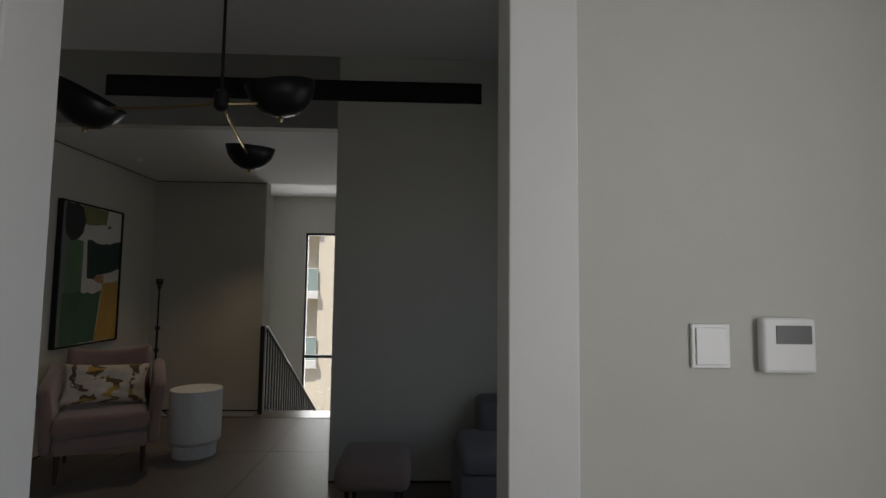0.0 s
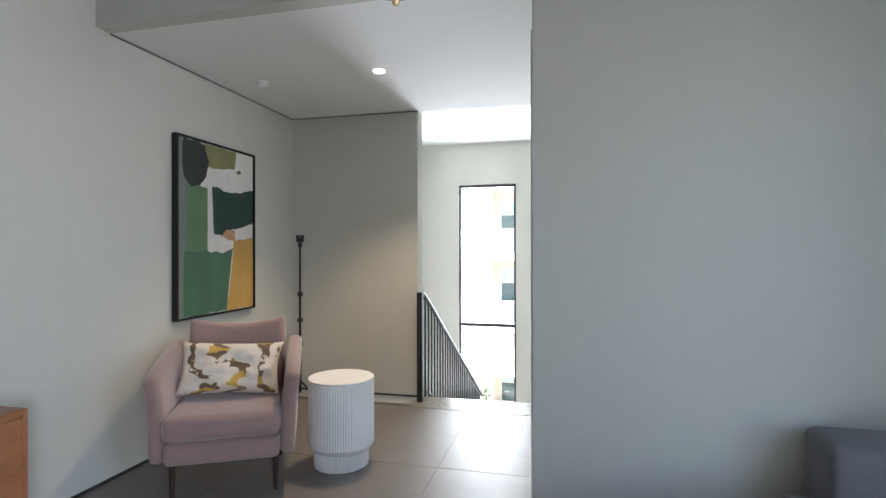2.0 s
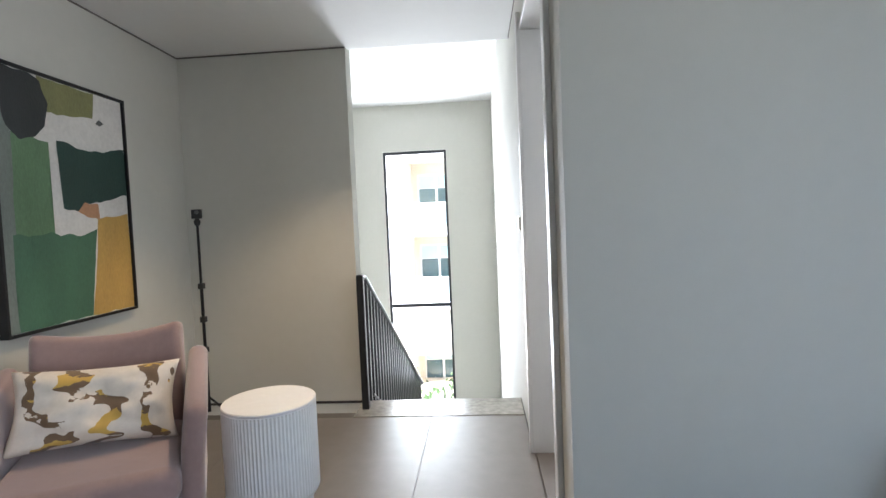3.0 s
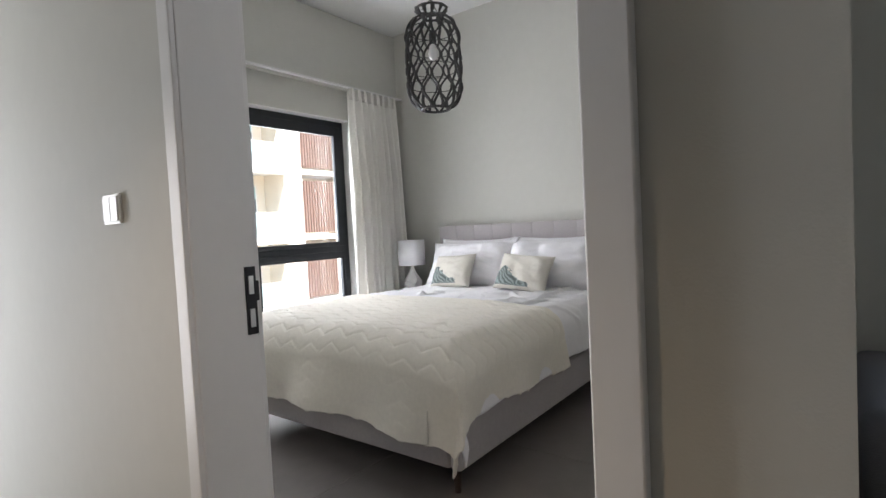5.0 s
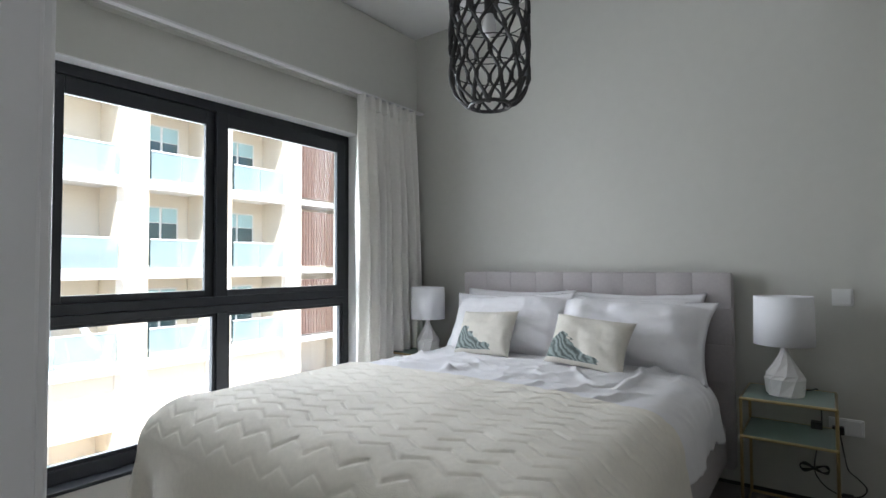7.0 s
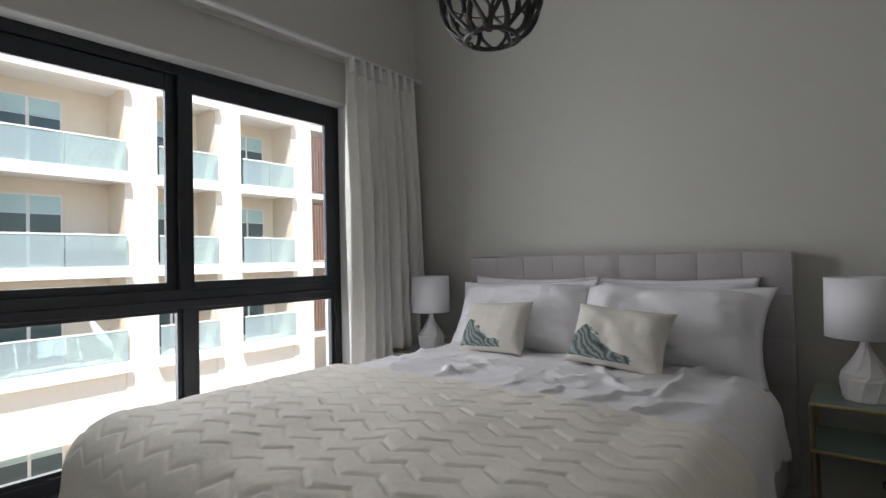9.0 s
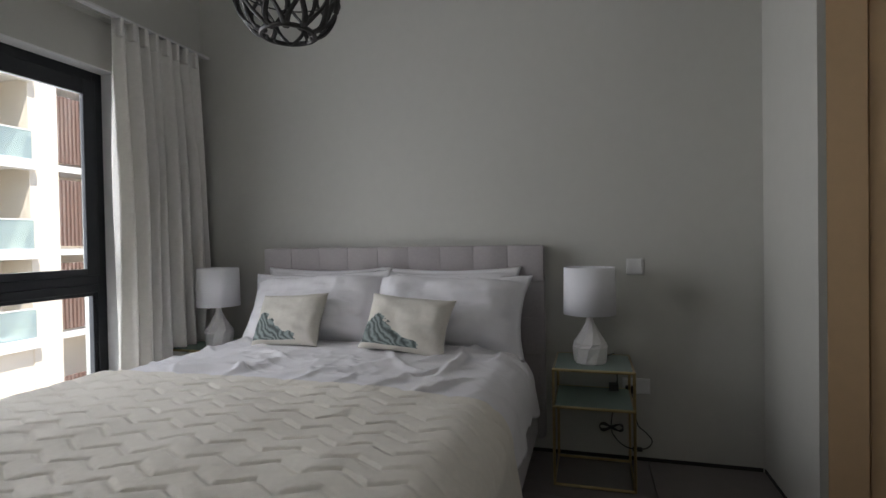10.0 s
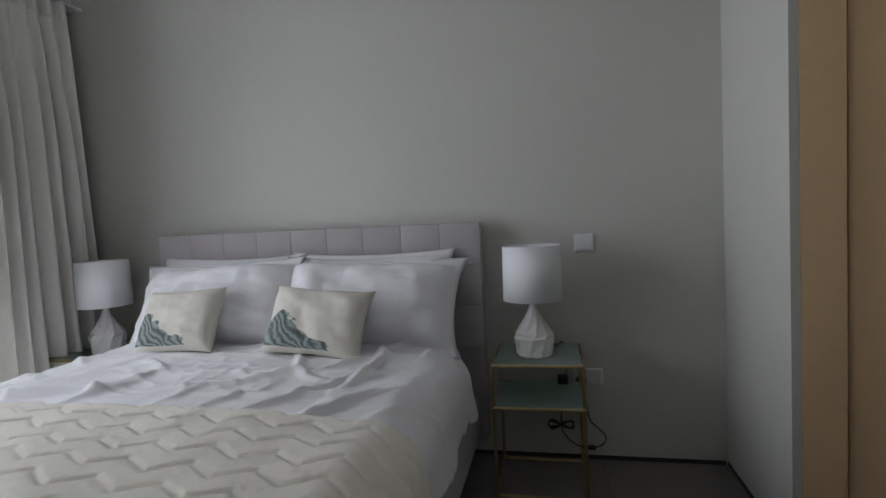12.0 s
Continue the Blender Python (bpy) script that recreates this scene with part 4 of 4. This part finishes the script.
part("wire", tube(smooth_path([(3.09, 5.00, 0.607), (3.18, 4.93, 0.607), (3.245, 4.90, 0.59), (3.243, 4.89, 0.43), (3.22, 4.925, 0.21), (3.20, 4.90, 0.14), (3.20, 4.85, 0.10), (3.20, 4.79, 0.09), (3.20, 4.735, 0.105), (3.20, 4.715, 0.145), (3.20, 4.745, 0.185), (3.21, 4.785, 0.22), (3.235, 4.80, 0.29), (3.245, 4.815, 0.39)]), 0.0034, 6), M_BLACKPL, cord)
part("plug", boxes([(3.226, 3.261, 4.796, 4.846, 0.385, 0.425)], 0.005), M_BLACKPL, cord)
part("coil", tube([(3.205 + 0.012 * math.sin(a * 0.5), 4.925 + 0.062 * math.sin(a * 0.3), 0.20 + (0.018 + 0.004 * math.sin(a)) * math.sin(a * 0.6)) for a in range(64)], 0.0034, 6), M_BLACKPL, cord)
part("switch", boxes([(3.19, 3.21, 4.765, 4.815, 0.08, 0.102)], 0.005), M_BLACKPL, cord, "black inline switch")
part("adapter", boxes([(3.17, 3.23, 4.885, 4.935, 0.411, 0.445)], 0.004), M_BLACKPL, cord)


def curtain(x0, x1, waves, seed):
    c = thing("curtain", "white linen pinch-pleat curtain hanging beside the window", "curtain", "bedroom curtains")
    def fn(u, v):
        z = 0.015 + 2.525 * (1 - v)
        flare = 0.86 + 0.14 * v
        x = x0 + u * (x1 - x0) * flare + 0.02 * noise.noise(Vector((u * 3, v * 2, seed)))
        a = (0.018 + 0.03 * min(1, v * 3)) * (1 + 0.7 * noise.noise(Vector((u * 7, v * 1.2, seed + 9))))
        y = YB - 0.11 + a * math.sin(math.tau * waves * u + 0.8 * noise.noise(Vector((u * 4, v * 1.6, seed)))) + 0.02 * noise.noise(Vector((u * 6, v, seed + 4)))
        return (x, y, z)
    cl = part("cloth", grid(150, 30, fn), M_CURT, c, smooth=True)
    so = cl.modifiers.new("thick", "SOLIDIFY")
    so.thickness = 0.003
    for k in range(waves):
        xx = x0 + (k + 0.5) / waves * (x1 - x0) * 0.86
        part("pleat", boxes([(xx - 0.012, xx + 0.012, YB - 0.145, YB - 0.07, 2.44, 2.545)], 0.006), M_CURT, c)


curtain(2.50, 3.255, 8, 2)
curtain(0.06, 0.66, 7, 9)
tagged(mesh("curtain_track", boxes([(0.05, XB - 0.03, YB - 0.13, YB - 0.09, 2.545, 2.56)], 0.002), M_TRIM), "slim white curtain track under the wall step", "curtain track")


def pendant():
    x, y, z0 = 1.743, 5.984, 1.945
    p = thing("pendant_lamp", "black woven rattan cage pendant lamp over the bed", "pendant lamp")
    H, R = 0.62, 0.165
    def rad(t):
        """The radius of the cage at the height share t."""
        low = math.sqrt(max(0.0, 1 - ((0.24 - t) / 0.24) ** 2)) if t < 0.24 else 1.0
        up = 1.0 if t < 0.70 else 0.36 + 0.64 * math.sqrt(max(0.0, 1 - ((t - 0.70) / 0.22) ** 2)) if t < 0.92 else 0.36 + 0.25 * (t - 0.92) / 0.08
        return R * (0.42 + 0.58 * low) * up
    N = 20
    def strip(k):
        """A cane that bends to and fro and meets its neighbours, so that long ovals stay open."""
        pts = []
        for i in range(57):
            t = i / 56
            a = math.tau / N * (k + (0.47 if k % 2 else -0.47) * math.cos(math.tau * 3.1 * t + 0.5)) + 0.3 * t
            q = rad(t) + (0.004 if k % 2 else 0.0)
            pts.append((x + q * math.cos(a), y + q * math.sin(a), z0 + H * t))
        return tube(pts, 0.0098, 6, flat=0.6)
    for k in range(N):
        part("strip", strip(k), M_RATTAN, p)
    for t, q in ((0.005, 0.008), (0.24, 0.0025), (0.40, 0.0025), (0.60, 0.0025), (0.78, 0.0025), (0.92, 0.007), (0.995, 0.007)):
        part("hoop", tube([(x + rad(t) * 0.97 * math.cos(math.tau * i / 40), y + rad(t) * 0.97 * math.sin(math.tau * i / 40), z0 + H * t) for i in range(41)], q, 6), M_RATTAN, p)
    part("cable", lathe([(0.004, z0 + 0.47), (0.004, Z_HIGH - 0.03)], 8, at=(x, y, 0)), M_BLACKPL, p)
    part("socket", lathe([(0.018, 0.40), (0.022, 0.41), (0.022, 0.47), (0.01, 0.49)], 16, at=(x, y, z0)), M_BLACKPL, p)
    part("bulb", lathe([(0.004, 0.30), (0.024, 0.315), (0.032, 0.345), (0.024, 0.38), (0.014, 0.405)], 20, at=(x, y, z0)), M_CERAMIC, p, "unlit bulb", True)
    part("ceiling_cup", lathe([(0.05, Z_HIGH - 0.03), (0.05, Z_HIGH)], 24, at=(x, y, 0)), M_BLACK, p)
    for k in range(3):
        a = math.tau * k / 3
        part("stay", tube([(x + 0.058 * math.cos(a), y + 0.058 * math.sin(a), z0 + H), (x, y, z0 + H + 0.06)], 0.003, 6), M_BLACK, p)


pendant()


def wardrobe():
    w = thing("wardrobe", "built-in beige laminate wardrobe with tall doors", "wardrobe")
    part("side_panel", boxes([(2.601, XB, 4.121, 4.151, 0, Z_LOW)]), M_WALL, w, "greige painted side")
    part("front_frame", boxes([(2.601, 2.631, 3.981, 4.120, 0.0, Z_LOW)], 0.002), M_WARD, w)
    part("plinth", boxes([(2.631, 2.661, 3.1, 3.981, 0, 0.05)]), M_WARD, w)
    for k in range(2):
        a = 3.973 - 0.475 * k
        part("door", boxes([(2.611, 2.636, a - 0.47, a, 0.052, Z_LOW - 0.02)], 0.002), M_WARD, w)
    part("carcass", boxes([(2.641, XB, 3.1, 4.111, 0.05, Z_LOW - 0.01)]), M_WARD, w)


wardrobe()


# ---- outside ----
tagged(mesh("ground", boxes([(-400, 400, -400, 600, -6.6, -6.2)]), M_GROUND), "pale paved ground between the buildings", "ground", kind="structure")
YF, ST, ZS = 24.0, 3.13, 0.87


def apartment_house():
    h = thing("apartment_building", "cream rendered apartment building with recessed glass balconies", "building")
    part("back_wall", boxes([(-32, 44, YF + 1.5, YF + 9, -6.2, 14.2)]), M_FACADE, h)
    part("parapet", boxes([(-32, 44, YF - 0.1, YF + 1.5, 13.6, 14.4)], 0.02), M_FACADE, h)
    cols = [-30.0, -26.0, -22.4, -19.3, -15.3, -11.7, -8.0, -3.9, -0.4, 3.1, 7.6, 10.75, 14.15, 17.9, 22.0, 25.6, 29.2, 33.0, 37.0, 41.0]
    for c in cols:
        part("pillar", boxes([(c - 0.52, c + 0.52, YF, YF + 1.5, -6.2, 13.6)], 0.02), M_FACADE, h)
    for s in range(-1, 4):
        z = ZS + ST * s
        part("balcony_slab", boxes([(-32, 44, YF + 0.12, YF + 1.5, z + 0.1, z + 0.34)]), M_FACADE2, h)
    for i, (a, b) in enumerate(zip(cols, cols[1:])):
        if not -14 < (a + b) / 2 < 31:
            continue
        l, r = a + 0.52, b - 0.52
        for s in range(-2, 4):
            z = (ZS + ST * s + 0.34) if s > -2 else -6.2
            if 14 < a < 15:
                for k in range(17):
                    part("screen_slat", boxes([(l + 0.05 + k * 0.155, l + 0.13 + k * 0.155, YF + 0.1, YF + 0.2, z + 0.1, z + 2.6)]), M_SLAT, h)
                continue
            if s > -2:
                part("balcony_edge", boxes([(l - 0.06, r + 0.06, YF - 0.28, YF + 0.11, z - 0.34, z + 0.02)], 0.012), M_FACADE2, h)
                half = (l + r) / 2
                for p, q in ((l, half - 0.01), (half + 0.01, r)):
                    part("balustrade", boxes([(p, q, YF - 0.14, YF - 0.12, z + 0.02, z + 1.02)]), M_BALC, h, "pale green glass balustrade")
                part("handrail", boxes([(l, r, YF - 0.16, YF - 0.10, z + 1.02, z + 1.07)], 0.006), M_FACADE2, h, "white balcony handrail")
            else:
                part("spandrel", boxes([(l, r, YF + 0.05, YF + 1.5, -6.2, -5.6), (l, r, YF + 0.05, YF + 1.5, -4.2, ZS - ST + 0.1)]), M_FACADE, h)
            w = min(1.85, b - a - 1.8)
            c = l + 0.25 + w / 2 + (0.0 if i % 2 else 0.08)
            top = 2.40 if s > -2 else 1.95
            wn_ = part("window", boxes([(c - w / 2, c + w / 2, YF + 1.40, YF + 1.49, z + 0.02, z + top)]), M_FACADE2, h)
            for k in range(2):
                x0 = c - w / 2 + 0.07 + k * (w / 2 - 0.02)
                x1 = x0 + w / 2 - 0.12
                part("pane", boxes([(x0, x1, YF + 1.38, YF + 1.41, z + 0.12, z + top * 0.73)]), M_FGLASS, wn_)
                # a blind drawn partly down behind the glass
                part("blind", boxes([(x0, x1, YF + 1.38, YF + 1.41, z + top * 0.745, z + top - 0.07)]), M_FBLIND, wn_, "pale blue-green blind behind the glass")


apartment_house()


def balcony_things():
    """A covered grill, a clothes rack and a folded parasol on the balconies across the court."""
    z1, z0 = ZS + 0.36, ZS - ST + 0.36
    g = thing("storage_bench", "long grey covered bench on a balcony across the court", "bench")
    part("cover", boxes([(5.35, 7.0, YF + 0.2, YF + 0.8, z1, z1 + 0.52)], 0.06, 3), M_SOFA, g, smooth=True)
    part("lid", boxes([(5.32, 7.03, YF + 0.17, YF + 0.83, z1 + 0.5, z1 + 0.62)], 0.03, 2), M_SOFA, g, smooth=True)
    d = thing("clothes_rack", "white folding clothes rack with towels on a balcony", "clothes rack")
    for x in (4.3, 5.9):
        part("leg", tube([(x, YF + 0.25, z0), (x, YF + 0.75, z0 + 0.95)], 0.02, 6), M_FACADE2, d)
        part("leg", tube([(x, YF + 0.75, z0), (x, YF + 0.25, z0 + 0.95)], 0.02, 6), M_FACADE2, d)
    for k in range(4):
        part("bar", tube([(4.3, YF + 0.25 + k * 0.16, z0 + 0.95), (5.9, YF + 0.25 + k * 0.16, z0 + 0.95)], 0.012, 6), M_FACADE2, d)
    part("towel", grid(8, 6, lambda u, v: (4.75 + 0.75 * u, YF + 0.22 + 0.03 * math.sin(u * 9), z0 + 0.97 - 0.55 * v)), M_WHITE, d, "white towel")
    p = thing("folded_parasol", "folded white parasol leaning on a balcony wall", "parasol")
    m = pose(6.95, YF + 0.5, z0, 0, -28, 0)
    for nm, prof in (("pole", [(0.025, 0.0), (0.025, 0.5)]), ("canopy", [(0.13, 0.4), (0.17, 0.6), (0.11, 1.3), (0.03, 1.75)])):
        o = part(nm, lathe(prof, 14), M_FACADE2, p)
        o.matrix_basis = m


balcony_things()


def garden_shrub(x, y, r, h, seed):
    rnd = random.Random(seed)
    t = thing("garden_shrub", "bushy green shrub on the paved court", "shrub", "court shrubs")
    part("trunk", tube([(x, y, -6.2), (x + 0.1, y, -6.2 + h * 0.4), (x, y + 0.1, -6.2 + h * 0.7)], 0.06, 8), M_BARK, t)
    bm = bmesh.new()
    for k in range(700):
        a, b, q = rnd.uniform(0, math.tau), math.acos(rnd.uniform(-0.6, 1)), r * rnd.uniform(0.55, 1.0) * (1 + 0.3 * math.sin(3 * k))
        c = Vector((x + q * math.sin(b) * math.cos(a), y + q * math.sin(b) * math.sin(a), -6.2 + h * 0.62 + q * math.cos(b) * h / (2 * r)))
        e = Euler((rnd.uniform(0, 3), rnd.uniform(0, 3), rnd.uniform(0, 3))).to_matrix()
        s = rnd.uniform(0.08, 0.17)
        bm.faces.new([bm.verts.new(c + e @ Vector(v)) for v in ((-s, 0, 0), (0, -s * 0.45, 0), (s, 0, 0), (0, s * 0.45, 0.03))])
    part("crown", bm, M_LEAF, t)


for k, (x, y, r, h) in enumerate(((-3.4, 19.0, 1.0, 2.6), (-2.0, 17.5, 0.9, 2.2), (-0.6, 19.6, 1.1, 2.8), (-4.6, 16.5, 0.9, 2.0), (-1.4, 15.2, 0.8, 1.6), (-2.9, 15.0, 0.7, 1.5))):
    garden_shrub(x, y, r, h, k)

# ---- floor tiles, last ----
TS = 1.2
tile_mesh = None
floor_ob = bpy.data.objects["floor"]
for i in range(-2, 4):
    for j in range(-3, 8):
        x0, y0 = -0.84 + TS * i, -1.6 + TS * j + 0.33
        x1, y1 = min(x0 + TS - 0.003, 3.4), min(y0 + TS - 0.003, 8.0)
        x0, y0 = max(x0, -2.85), max(y0, -1.55)
        if x1 <= -0.2 and y1 > 5.88:
            y1 = 5.878
        if x0 < -0.2 < x1 and y1 > 5.88:
            bm = boxes([(x0, -0.2005, y0, 5.878, -0.012, 0.0), (-0.19, x1, y0, y1, -0.012, 0.0)] if y0 < 5.85 else [(-0.19, x1, y0, y1, -0.012, 0.0)])
        elif x1 - x0 < 0.05 or y1 - y0 < 0.05:
            continue
        else:
            bm = boxes([(x0, x1, y0, y1, -0.012, 0.0)], 0.0012, 1)
        part("tile", bm, M_TILE, floor_ob)
